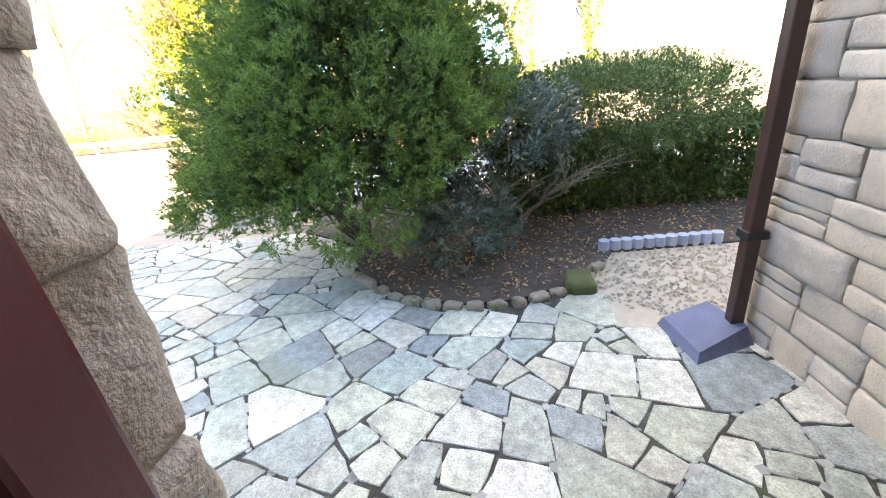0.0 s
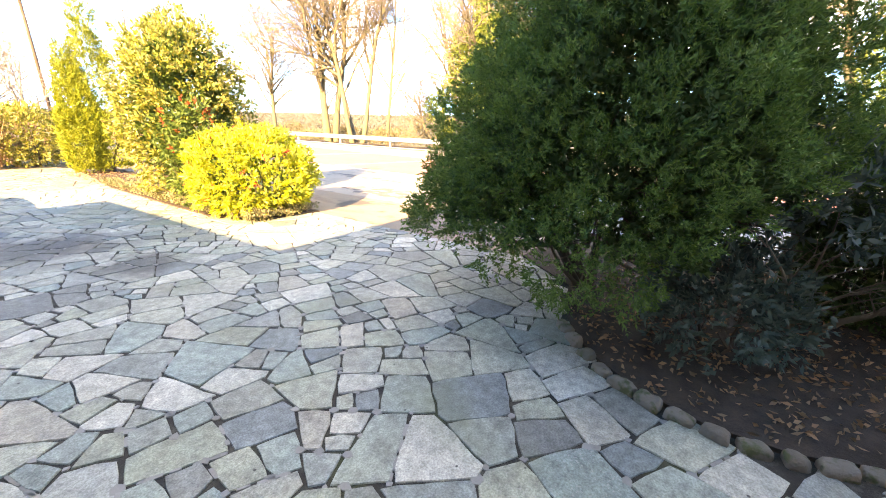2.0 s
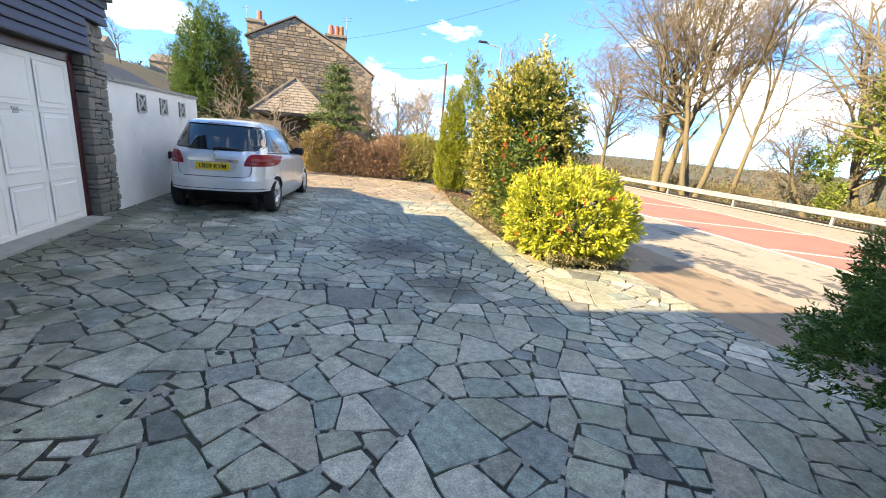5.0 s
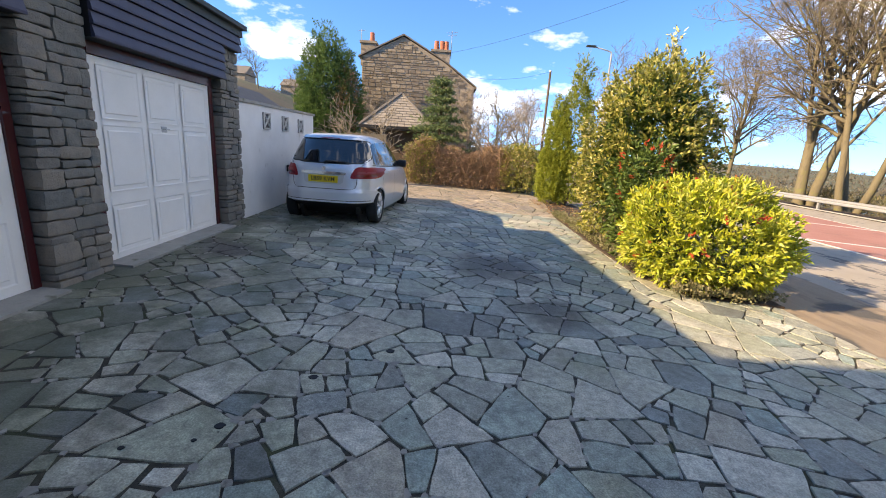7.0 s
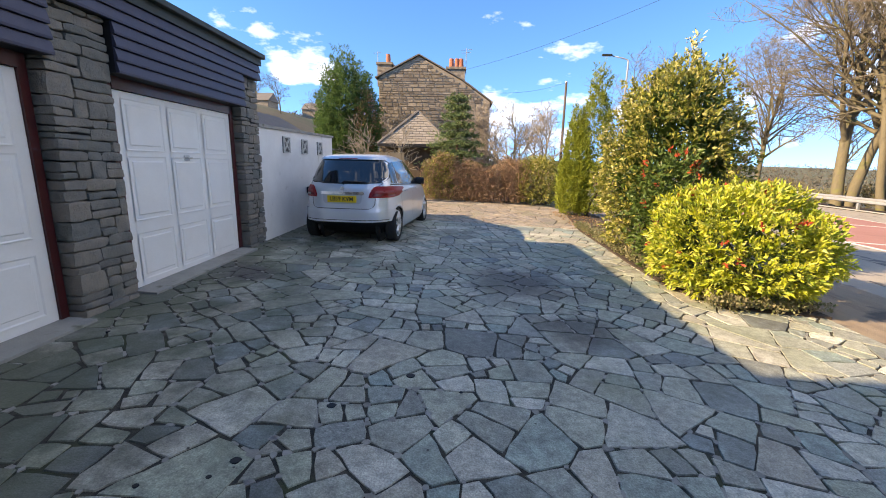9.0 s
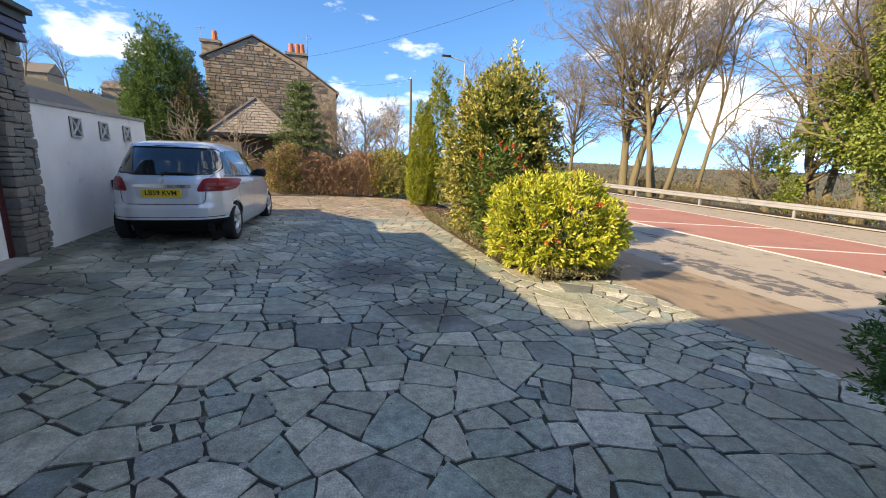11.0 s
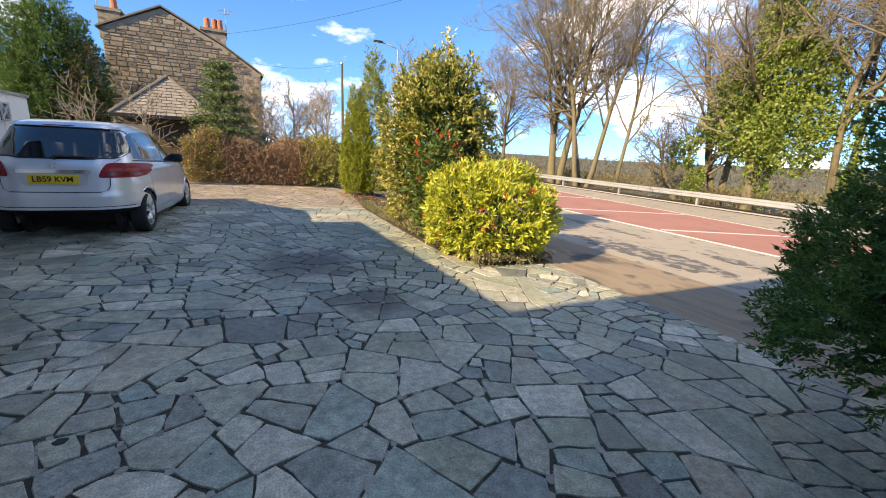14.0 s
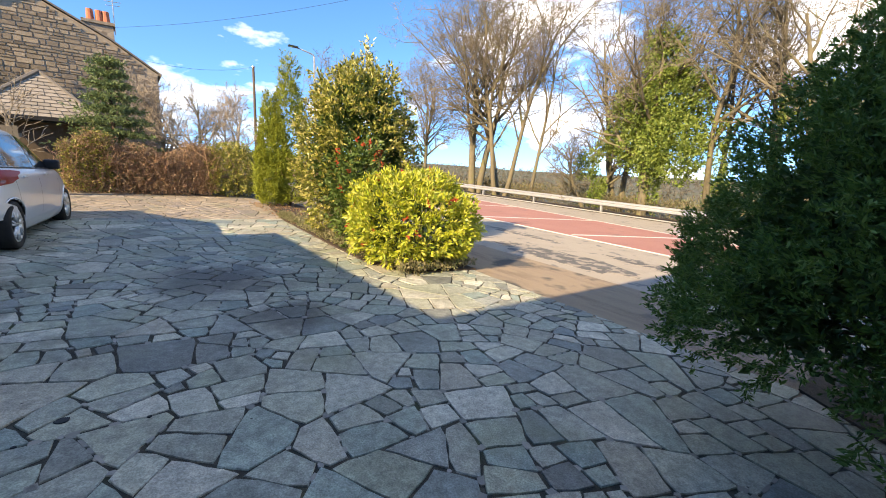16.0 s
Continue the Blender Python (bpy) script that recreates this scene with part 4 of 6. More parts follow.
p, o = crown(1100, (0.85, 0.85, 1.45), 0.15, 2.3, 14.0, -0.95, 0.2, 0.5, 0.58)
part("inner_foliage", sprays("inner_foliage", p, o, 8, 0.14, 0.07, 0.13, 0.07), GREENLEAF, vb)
p = np.stack([rng.normal(0.15, 0.06, 34), rng.normal(0, 0.06, 34), rng.uniform(3.3, 3.9, 34)], 1)
tagged(part("top_shoot", sprays("top_shoot", p, np.tile([0, 0, 1.0], (34, 1)), 4, 0.1, 0.03, 0.09, 0.035), mat("cream_leaf", [(0.42, 0.4, 0.12), (0.64, 0.6, 0.34)], own=0.5), vb, "cream-leaved top shoot"), kind="stuff")
rs = plant("red_berried_shrub", (3.35, 6.6), "leggy green shrub with dark red leaf tips")
stems(rs, rn, 6, 0.9, 0.35, 0.015, depth=2, name="stem")
p, o = crown(560, (0.5, 0.55, 0.95), 0.2, 3, 18.0, -0.9, 0.1, 0.55, 0.5)
part("foliage", sprays("foliage", p, o, 8, 0.1, 0.04, 0.085, 0.04), GREENLEAF, rs)
p, o = crown(34, (0.5, 0.5, 0.9), 0.2, 3, 18.0, -0.1, 0.0, 0.1, 0.6)
part("red_foliage", sprays("red_foliage", p, o, 6, 0.08, 0.02, 0.07, 0.03), REDLEAF, rs, "dark red young leaves")
cc = plant("column_conifer", (4.05, 13.3), "golden-green column conifer with two pointed tops")
for x, y, w, h, sd in ((0.1, 0, 1.0, 1.0, 1.0), (-0.38, 0.1, 0.78, 0.74, 2.0)):
    prof = [(a * h, b * w) for a, b in ((0.12, 0.34), (0.5, 0.5), (1.3, 0.54), (2.2, 0.47), (3.2, 0.3), (4.1, 0.12), (4.5, 0.02))]
    p, o = clumped(*crown_by_height(2300, prof, 0.16, 3.0, sd, 0.25), 130, 0.22, 0.12, 0.6, 4)
    p += np.array([x, y, 0])
    part("foliage", sprays("foliage", p, o * np.array([1, 1, 0.2]), 12, 0.2, 0.03, 0.09, 0.022, 1.5), GOLDCONIFER, cc)
stems(cc, rn, 2, 1.5, 0.1, 0.05, depth=1)
gc = rng.random((2600, 2))
gx, gy = 3.1 + gc[:, 0] * 1.4, 4.75 + gc[:, 1] ** 1.6 * 6.0
gx = np.where(rng.random(2600) < 0.45, 3.05 + np.abs(rng.normal(0, 0.1, 2600)) + 0.35 * np.clip(5.6 - gy, 0, 1), gx)
pp = np.stack([gx, gy, G(gx, gy) + 0.02 + 0.1 * rng.random(2600)], 1)
tagged(part("ground_cover", sprays("ground_cover", pp, np.tile([0, 0, 1.0], (2600, 1)), 6, 0.1, 0.03, 0.045, 0.026), GROUNDCOVER), "low creeping variegated ground cover round the bed", "ground cover", kind="stuff")

# dark evergreen hedge between the near bed and the road apron
def leafy_hedge():
    h = plant("low_hedge", (4.75, -3.9), "low dense dark evergreen hedge at the back of the bed", "hedge")
    n = 3000
    y = rng.uniform(-4.4, 1.9, n)
    q = rng.random(n)
    z = np.where(q < 0.6, rng.uniform(0.05, 0.85, n), 0.85 + 0.06 * rng.normal(size=n))
    x = np.where(q < 0.6, -0.3 - 0.08 * np.abs(rng.normal(size=n)), rng.uniform(-0.35, 0.35, n))
    o = np.stack([np.where(q < 0.6, -1.0, 0.0), 0 * x, np.where(q < 0.6, 0.2, 1.0)], 1)
    part("foliage", sprays("foliage", np.stack([x, y, z], 1), o, 9, 0.1, 0.05, 0.08, 0.045), DARKCONIFER, h)
    s = Shape()
    for i in range(160):
        b = Vector((rn.uniform(-0.2, 0.25), rn.uniform(-4.3, 1.8), 0))
        s.tube([b, b + Vector((rn.gauss(0, 0.1), rn.gauss(0, 0.1), 0.8))], [0.02, 0.008], 4, cap=False)
    tagged(part("twig_mass", s, DARKBARK, h), kind="stuff")


leafy_hedge()

# soil of both beds
sheet("bed_far", [(3.35, 4.85), (4.5, 4.75), (4.5, 14.6), (3.6, 14.2), (3.05, 10.3), (2.98, 7.0), (3.0, 5.6)], 0.035, SOIL, "dry soil and leaf litter of the drive-side bed", "bed")
o2 = [(4.1 + 2.05 * math.cos(a), -1.7 + 1.5 * math.sin(a)) for a in [radians(100 + 15 * i) for i in range(8)]]
sheet("bed_near", o2 + [(2.15, -2.5), (2.9, -3.0), (3.0, -6.5), (6.3, -6.5), (6.3, 0.6), (4.4, 0.6)], 0.03, SOIL, "dark bed of bark and dead leaves under the evergreen", "bed")
sheet("gravel_bed", [(1.55, -2.95), (1.6, -2.6), (1.75, -2.44), (2.2, -2.42), (2.95, -2.95), (2.95, -6.5), (1.55, -6.5)], 0.011, GRAVEL, "pale gravel strip beside the wing wall", "gravel")

# the brown hedge at the end of the drive
def hedge(name, x0, x1, y0, depth, h, label, twig, leaf, nl, seed):
    hd = plant(name, ((x0 + x1) / 2, y0 + depth / 2), label, "hedge")
    rr = random.Random(seed)
    s = Shape()

    def top(x):
        """The uneven top of the hedge."""
        return 0.9 + 0.12 * np.sin(x * 2.1 + seed) + 0.08 * np.sin(x * 5.3 + 2 * seed) + 0.03 * np.sin(x * 13.0)

    for i in range(int((x1 - x0) * 55)):
        x, y = rr.uniform(x0, x1) - (x0 + x1) / 2, rr.uniform(-depth / 2, depth / 2) * 0.85
        b, d = Vector((x, y, 0)), Vector((rr.gauss(0, 0.25), rr.gauss(0, 0.25) - 0.1, 1))
        hh = h * rr.uniform(0.75, 1.12) * top(x)
        m = b + d * hh * 0.5
        t = m + (d + Vector((rr.gauss(0, 0.25), rr.gauss(0, 0.25), 0))) * hh * 0.45
        s.tube([b, m, t], [0.012, 0.008, 0.003], 3, cap=False)
        for k in range(4):
            q = b.lerp(t, rr.uniform(0.25, 0.95))
            s.tube([q, q + Vector((rr.gauss(0, 0.2), rr.gauss(0, 0.2) - 0.08, rr.uniform(0.05, 0.3)))], [0.006, 0.003], 3, cap=False)
    tagged(part("twig_mass", s, twig, hd), kind="stuff")
    pp = np.stack([rng.uniform(x0, x1, nl) - (x0 + x1) / 2, -depth / 2 * (1.02 - 1.5 * rng.random(nl) ** 2.5), h * (1.02 - rng.random(nl) ** 1.3 * 0.98)], 1)
    pp[:, 2] *= top(pp[:, 0])
    pp += rng.normal(size=pp.shape) * 0.06
    part("foliage", sprays("foliage", pp, rng.normal(size=(nl, 3)) + np.array([0, -0.5, 0.3]), 5, 0.08, 0.04, 0.06, 0.028), leaf, hd)
    g = pp[(np.sin(pp[:, 0] * 1.7 + seed) > 0.55) & (rng.random(nl) < 0.45)]
    part("green_foliage", sprays("green_foliage", g, rng.normal(size=g.shape) + np.array([0, -0.6, 0.3]), 6, 0.1, 0.05, 0.07, 0.035), VARIEGATED, hd, "patches of green leaves")
    return hd


hedge("beech_hedge", -1.4, 2.5, 15.7, 1.3, 1.6, "clipped reddish-brown winter hedge along the end of the drive", REDTWIG, HEDGELEAF, 5200, 4)
hg = plant("green_hedge_shrub", (3.05, 16.2), "rounded green shrub closing the end of the brown hedge")
p, o = crown(1100, (0.85, 0.8, 0.92), 0.16, 2.5, 31.0, -0.9, 0.05, 0.4, 0.5)
part("foliage", sprays("foliage", p, o, 8, 0.13, 0.05, 0.08, 0.04), VARIEGATED, hg)
stems(hg, rn, 4, 0.9, 0.4, 0.02, depth=1, name="stem")
hedge("back_hedge", -1.0, 4.4, 17.5, 1.6, 1.75, "taller tangled brown hedge behind the clipped one", REDTWIG, HEDGELEAF, 2600, 6)

# garden trees beyond the wall
cy = plant("cypress_tree", (-5.95, 21.8), "tall dense dark green cypress behind the garden wall", "tree")
stems(cy, rn, 1, 3.0, 0.05, 0.12, depth=1)
CY = [(0.3, 0.8), (1.4, 1.25), (2.8, 1.45), (4.2, 1.38), (5.3, 1.05), (6.2, 0.52), (6.75, 0.06)]
p, o = clumped(*crown_by_height(6200, CY, 0.16, 2.6, 41.0, 0.25), 210, 0.4, 0.32, 0.75, 5)
part("foliage", sprays("foliage", p, o, 12, 0.26, 0.05, 0.1, 0.03, 0.9), CYPRESS, cy)
# inner sprays coloured darker to stand for the shade deep in the tree
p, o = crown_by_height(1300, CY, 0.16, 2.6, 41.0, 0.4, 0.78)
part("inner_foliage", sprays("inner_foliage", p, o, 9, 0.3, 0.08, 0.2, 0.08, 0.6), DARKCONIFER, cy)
p, o = crown(240, (0.35, 0.6, 1.1), 0.25, 2.6, 44.0, -0.95, 0.2, 0.5, 0.5)
part("dead_foliage", sprays("dead_foliage", p * 1.3 + np.array([1.1, -0.7, 1.7]), o, 9, 0.3, 0.05, 0.12, 0.02, 0.3), BROWNLEAF, cy, "browned dead twigs on one side")
sp = plant("spruce_tree", (-0.2, 17.3, 0.4), "blue-green spruce with drooping layered branches", "tree")
s = Shape().tube([(0, 0, 0), (0.02, 0, 2.2), (0, 0.02, 4.25)], [0.09, 0.06, 0.01], 6)
bp, bw = [], []
for i in range(190):
    h = 0.55 + 3.6 * (int(i / 190 * 10) / 10) ** 0.9 + rn.uniform(-0.05, 0.05)
    a, L = i * 2.4, (1.55 * (1 - (h - 0.5) / 3.9) + 0.06) * rn.uniform(0.75, 1.15)
    t = Vector((math.cos(a) * L, math.sin(a) * L, h - 0.2 * L + 0.1))
    s.tube([(0, 0, h), (t.x * 0.5, t.y * 0.5, h - 0.03), tuple(t)], [0.018, 0.012, 0.004], 3, cap=False)
    for k in range(int(5 + 17 * L)):
        u = rn.uniform(0.15, 1.0)
        bp.append((t.x * u + rn.gauss(0, 0.07), t.y * u + rn.gauss(0, 0.07), h + (t.z - h) * u + rn.gauss(0, 0.03)))
        bw.append((math.cos(a) + rn.gauss(0, 0.5), math.sin(a) + rn.gauss(0, 0.5), -0.1 + rn.gauss(0, 0.25)))
part("trunk", s, DARKBARK, sp)
part("foliage", sprays("foliage", np.array(bp), np.array(bw), 8, 0.18, 0.04, 0.09, 0.032, 0.05), SPRUCE, sp)


def branch(shapes, p, d, length, r, level, top, rnd, rise):
    """A limb that tapers and bends, with side limbs all along it; shapes: wood, twigs."""
    n = (7, 6, 5, 3, 2)[level]
    pts, rad, w, q = [p.copy()], [r], d.normalized(), p.copy()
    for i in range(n):
        b = (0.07, 0.13, 0.17, 0.2, 0.22)[level]
        w = (w + Vector((rnd.gauss(0, b), rnd.gauss(0, b), rnd.gauss(0, b * 0.6) + rise))).normalized()
        q = q + w * (length / n)
        pts.append(q.copy())
        rad.append(max(r * (1 - 0.8 * (i + 1) / n), 0.007))
    shapes[level > 2].tube(pts, rad, (9, 6, 5, 3, 3)[level], cap=False)
    if level == top:
        return
    k = (11, 9, 8, 4)[level]
    for c in range(k):
        t = (0.3 if level == 0 else 0.18) + (0.96 - (0.3 if level == 0 else 0.18)) * (c + rnd.random()) / k
        i = min(int(t * n), n - 1)
        o = pts[i].lerp(pts[i + 1], t * n - i)
        ax = (pts[i + 1] - pts[i]).normalized()
        side = ax.cross(Vector((rnd.gauss(0, 1), rnd.gauss(0, 1), rnd.gauss(0, 1)))).normalized()
        an = radians(rnd.uniform(24, 52) if level == 0 else rnd.uniform(30, 66))
        nd = ax * math.cos(an) + side * math.sin(an)
        branch(shapes, o, nd, length * ((0.72, 0.6, 0.55, 0.6)[level] - 0.36 * t) * rnd.uniform(0.75, 1.25), max(rad[i] * rnd.uniform(0.45, 0.7), 0.01), level + 1, top, rnd, rise)


def bare_tree(name, at, height, r, seed, label, stems_n=1, lean=0.15, top=4, material=BARK, group="bare trees", twigs=TWIG):
    rr = random.Random(seed)
    t = plant(name, at, label, "tree", group)
    wood, fine = Shape(), Shape()
    for i in range(stems_n):
        a = i * 2.4 + rr.random()
        branch((wood, fine), Vector((0.3 * math.cos(a) * (stems_n > 1), 0.3 * math.sin(a) * (stems_n > 1), -0.15)), Vector((lean * math.cos(a), lean * math.sin(a), 1)),
               height * rr.uniform(0.85, 1.05), r * rr.uniform(0.8, 1.1), 0, top, rr, 0.03)
    part("trunk", wood, material, t, soft=True)
    tagged(part("twig_spray", fine, twigs, t, "fine bare twigs"), kind="stuff")
    return t


def ivy(tree, boxes, size=0.09):
    """Ivy clumps round a tree: (x, y, z, radius, height, clumps) each."""
    ps, os_ = [], []
    for x, y, z, w, h, n in boxes:
        p, o = crown(n, (w, w, h / 2), 0.3, 3, x + z, -0.95, 0.1, 0.6, 0.5)
        ps.append(p + np.array([x, y, z]))
        os_.append(o)
    part("ivy", sprays("ivy", np.concatenate(ps), np.concatenate(os_), 7, 0.25, 0.14, size * 1.6, size * 1.3), IVY, tree, "green ivy round the trunk and limbs")


ZR = -1.1
bare_tree("roadside_tree", (24.8, 27.6, ZR), 15.0, 0.4, 51, "big bare sycamore with several trunks behind the crash barrier", 2, 0.1)
bare_tree("roadside_tree", (25.4, 25.2, ZR), 15.5, 0.27, 52, "tall bare multi-stemmed tree behind the crash barrier", 3, 0.2)
bare_tree("roadside_tree", (26.2, 22.6, ZR), 13.0, 0.18, 53, "slim bare tree behind the crash barrier", 1, 0.1)
bare_tree("roadside_tree", (26, 37, ZR), 11.5, 0.24, 54, "bare tree further along the road", 2, 0.15)
iv = bare_tree("ivy_tree", (25.8, 16.6, ZR), 5.6, 0.2, 55, "crooked small tree hung with ivy", 2, 0.45)
ivy(iv, ((0.2, -0.3, 0.6, 0.4, 2.0, 160), (-0.3, 0.4, 2.4, 0.7, 1.8, 240), (0.4, -0.5, 3.8, 0.5, 1.6, 140)))
iv = bare_tree("ivy_tree", (25.8, 12.6, ZR), 12.5, 0.3, 56, "tall tree thick with bright green ivy", 2, 0.16)
ivy(iv, ((0, 0, 0.5, 0.45, 4, 220), (0.2, 0.7, 3.0, 1.6, 3.6, 1100), (-0.4, -1.1, 2.4, 1.8, 4.0, 1300), (0, 1.5, 5.0, 1.5, 3.4, 900), (0, -0.7, 5.6, 1.7, 3.6, 1100), (0.2, 0.2, 8.0, 1.2, 3.4, 560)))
iv = bare_tree("ivy_tree", (27.5, 9.6, ZR), 13.0, 0.24, 71, "bare roadside tree with patches of ivy", 2, 0.2)
ivy(iv, ((0, 0, 0.5, 0.5, 4, 200), (-0.5, 0.6, 4.0, 1.2, 3.0, 260)))
bare_tree("roadside_tree", (28.5, 16.0, ZR), 12.5, 0.22, 72, "bare tree behind the ivy-clad ones", 2, 0.2, 3)
bare_tree("roadside_tree", (29.0, 7.2, ZR), 13.5, 0.22, 73, "bare tree behind the ivy-clad ones", 2, 0.2, 3)
iv = bare_tree("ivy_tree", (26.5, 5.0, ZR), 12.0, 0.26, 57, "bare roadside tree with ivy on its limbs", 2, 0.2)
ivy(iv, ((0, 0, 0.5, 0.6, 5, 300), (0.4, 0.9, 5.0, 1.2, 3.0, 320)))
for i, (x, y, sd) in enumerate(((26, -2.5, 58), (26.5, -6.2, 59), (27.5, -10.5, 60))):
    iv = bare_tree("ivy_tree", (x, y, ZR - 0.1), 11.5, 0.24, sd, "bare roadside tree with ivy-clad trunk", 1, 0.1, 3)
    ivy(iv, ((0, 0, 0.3, 0.5, 8.5, 520),))
bare_tree("garden_tree", (3.3, 20.5, 0.3), 4.0, 0.1, 61, "small bare twisted garden tree beside the stone house", 2, 0.55, 3, GREYBARK, twigs=GREYTWIG)
bare_tree("garden_tree", (2.3, 21.5, 0.3), 3.8, 0.08, 62, "small bare garden tree beside the stone house", 2, 0.5, 3, GREYBARK, twigs=GREYTWIG)
bare_tree("garden_tree", (-2.9, 15.9, 0.3), 2.9, 0.045, 63, "bare shrubby tree in front of the slate roof", 2, 0.3, 2, GREYBARK, twigs=GREYTWIG)
for i, (x, y, h, sd) in enumerate(((13.5, 36, 9, 64), (17, 41, 11, 65), (9, 52, 7, 66), (5.5, 44, 6, 67), (22, 52, 11, 68), (29, 33, 9, 69), (31, 20, 8, 70))):
    bare_tree("distant_tree", (x, y, -1.0 if x > 24 else G(x, y) - 0.1), h, 0.16, sd, "bare winter tree in the distance", 1, 0.1, 3)
# scrub behind the barrier
for i in range(24):
    x, y = 25.6 + rn.uniform(0, 2.4), 2.0 + i * 2.5
    b = plant("scrub_bush", (x, y, -1.0), "tangled brown and green scrub behind the barrier", "shrub", "scrub behind the barrier")
    p, o = crown(300, (1.4, 1.9, rn.uniform(0.6, 1.15)), 0.35, 2, i * 3.0, -0.3, 0, 0.7, 0.4)
    part("foliage", sprays("foliage", p, o, 7, 0.4, 0.16, 0.16, 0.05, 0.6), (GROUNDCOVER, SCRUBLEAF, SCRUBLEAF)[i % 3], b)
    s = Shape()
    for k in range(40):
        q = Vector((rn.gauss(0, 0.9), rn.gauss(0, 1.6), 0))
        s.tube([q, q + Vector((rn.gauss(0, 0.3), rn.gauss(0, 0.3), rn.uniform(0.7, 1.7)))], [0.015, 0.004], 3, cap=False)
    tagged(part("twig_mass", s, TWIG, b), kind="stuff")

# woods and hedgerows of the far valley
n = 3600
a, r = rng.uniform(-0.5, 1.75, n), rng.uniform(170, 460, n)
r = np.round(r / 38) * 38 + rng.normal(0, 4, n)
pp = np.stack([r * np.sin(a), r * np.cos(a)], 1)
pp = np.concatenate([pp, np.array([[terrain(x, y)] for x, y in pp]) + rng.random((n, 1)) * 2.2], 1)
tagged(part("far_woods", sprays("far_woods", pp, np.tile([0, 0, 1.0], (n, 1)), 9, 1.2, 1.2, 1.2, 0.5), FARWOOD), "hedgerows and bare woods across the valley", "woods", kind="stuff")

# the parked car ------------------------------------------------------------
PAINT = mat("silver_car_paint", [(0.62, 0.65, 0.7), (0.68, 0.71, 0.75)], 1.5, 0.32, 0.0, metal=0.35, coat=0.8)
# darker copy of the silver: the plate recess's shade is in its colour
SHADEPAINT = mat("recess_shade_paint", [(0.5, 0.52, 0.56), (0.55, 0.57, 0.6)], 1.5, 0.35, 0.0, metal=0.3, coat=0.5)
LAMPDARK = mat("deep_red_lens", [(0.14, 0.004, 0.008), (0.2, 0.006, 0.01)], 30, 0.2, 0.0, spec=0.4, coat=0.3)
GLASSDARK = mat("car_glass", [(0.012, 0.014, 0.016), (0.02, 0.022, 0.024)], 2, 0.05, 0.0, spec=0.8, coat=0.5)
PLASTIC = mat("black_plastic", [(0.012, 0.012, 0.013), (0.02, 0.02, 0.021)], 20, 0.55, 0.05)
CHROME = mat("chrome", [(0.7, 0.7, 0.7), (0.8, 0.8, 0.8)], 5, 0.15, 0.0, metal=1.0)
LAMPRED = mat("red_lamp_lens", [(0.22, 0.004, 0.008), (0.3, 0.006, 0.012)], 30, 0.3, 0.0, spec=0.2, coat=0.05)
LAMPPINK = mat("pale_lamp_lens", [(0.28, 0.035, 0.04), (0.36, 0.06, 0.065)], 30, 0.3, 0.0, spec=0.25, coat=0.1)
PLATE = mat("yellow_plate", [(0.75, 0.52, 0.02), (0.8, 0.57, 0.03)], 6, 0.4, 0.0)
TYRE = mat("tyre_rubber", [(0.014, 0.014, 0.014), (0.025, 0.025, 0.025)], 20, 0.85, 0.2)
ALLOY = mat("alloy_rim", [(0.55, 0.56, 0.57), (0.65, 0.66, 0.67)], 6, 0.3, 0.0, metal=0.8)


def interp(z, table):
    return float(np.interp(z, [a for a, b in table], [b for a, b in table]))


WIDE = [(0.18, 0.80), (0.3, 0.85), (0.5, 0.885), (0.75, 0.888), (0.95, 0.865), (1.05, 0.82), (1.3, 0.735), (1.48, 0.655), (1.55, 0.6), (1.6, 0.5)]
REAR = [(0.18, 0.5), (0.3, 0.34), (0.39, 0.16), (0.42, 0.03), (0.6, 0.025), (0.66, 0.045), (0.85, 0.055), (1.0, 0.08), (1.08, 0.125), (1.3, 0.27), (1.47, 0.4), (1.54, 0.48), (1.575, 0.58), (1.6, 0.8)]
FRONT = [(0.18, 4.15), (0.3, 4.25), (0.55, 4.27), (0.75, 4.18), (0.9, 3.95), (1.0, 3.55), (1.05, 3.35), (1.35, 2.75), (1.5, 2.4), (1.56, 2.15), (1.6, 1.7)]


def body_point(z, a, lift=0.0):
    """A point of the car's skin: z its height, a the turn round the outline (0: rear middle, 0.25: right side, 0.5: nose)."""
    w, r, f = interp(z, WIDE) + lift, interp(z, REAR) - lift, interp(z, FRONT) + lift
    t = a * math.tau
    s, c = math.sin(t), math.cos(t)
    n = 4.6 if c > 0 else 4.0
    k = (abs(s) ** n + abs(c) ** n) ** (-1 / n)
    x = w * s * k
    mid, half = (r + f) / 2, (f - r) / 2
    y = mid - half * c * k
    if c > 0:                                    # bowed tail
        y -= 0.0 - 0.07 * (x / w) ** 2 * (1 if c * k > 0.9 else 0.5)
    return (x, y, z)


def side_a(z, y, right=True):
    """The turn at which the skin of the side lies y behind the tail."""
    lo, hi = 0.126, 0.374
    for _ in range(30):
        m = (lo + hi) / 2
        if body_point(z, m)[1] < y:
            lo = m
        else:
            hi = m
    return lo if right else -lo


def skin_panel(rows, lift=0.006, thick=0.004):
    """A panel laid on the skin, from rows of (height, [turns])."""
    s = Shape()
    n = len(rows[0][1])
    v = [body_point(z, a, lift) for z, aa in rows for a in aa]
    s.add(v, [(j * n + i, j * n + i + 1, (j + 1) * n + i + 1, (j + 1) * n + i) for j in range(len(rows) - 1) for i in range(n - 1)])
    return s


def lin(a, b, n):
    return [a + (b - a) * i / (n - 1) for i in range(n)]


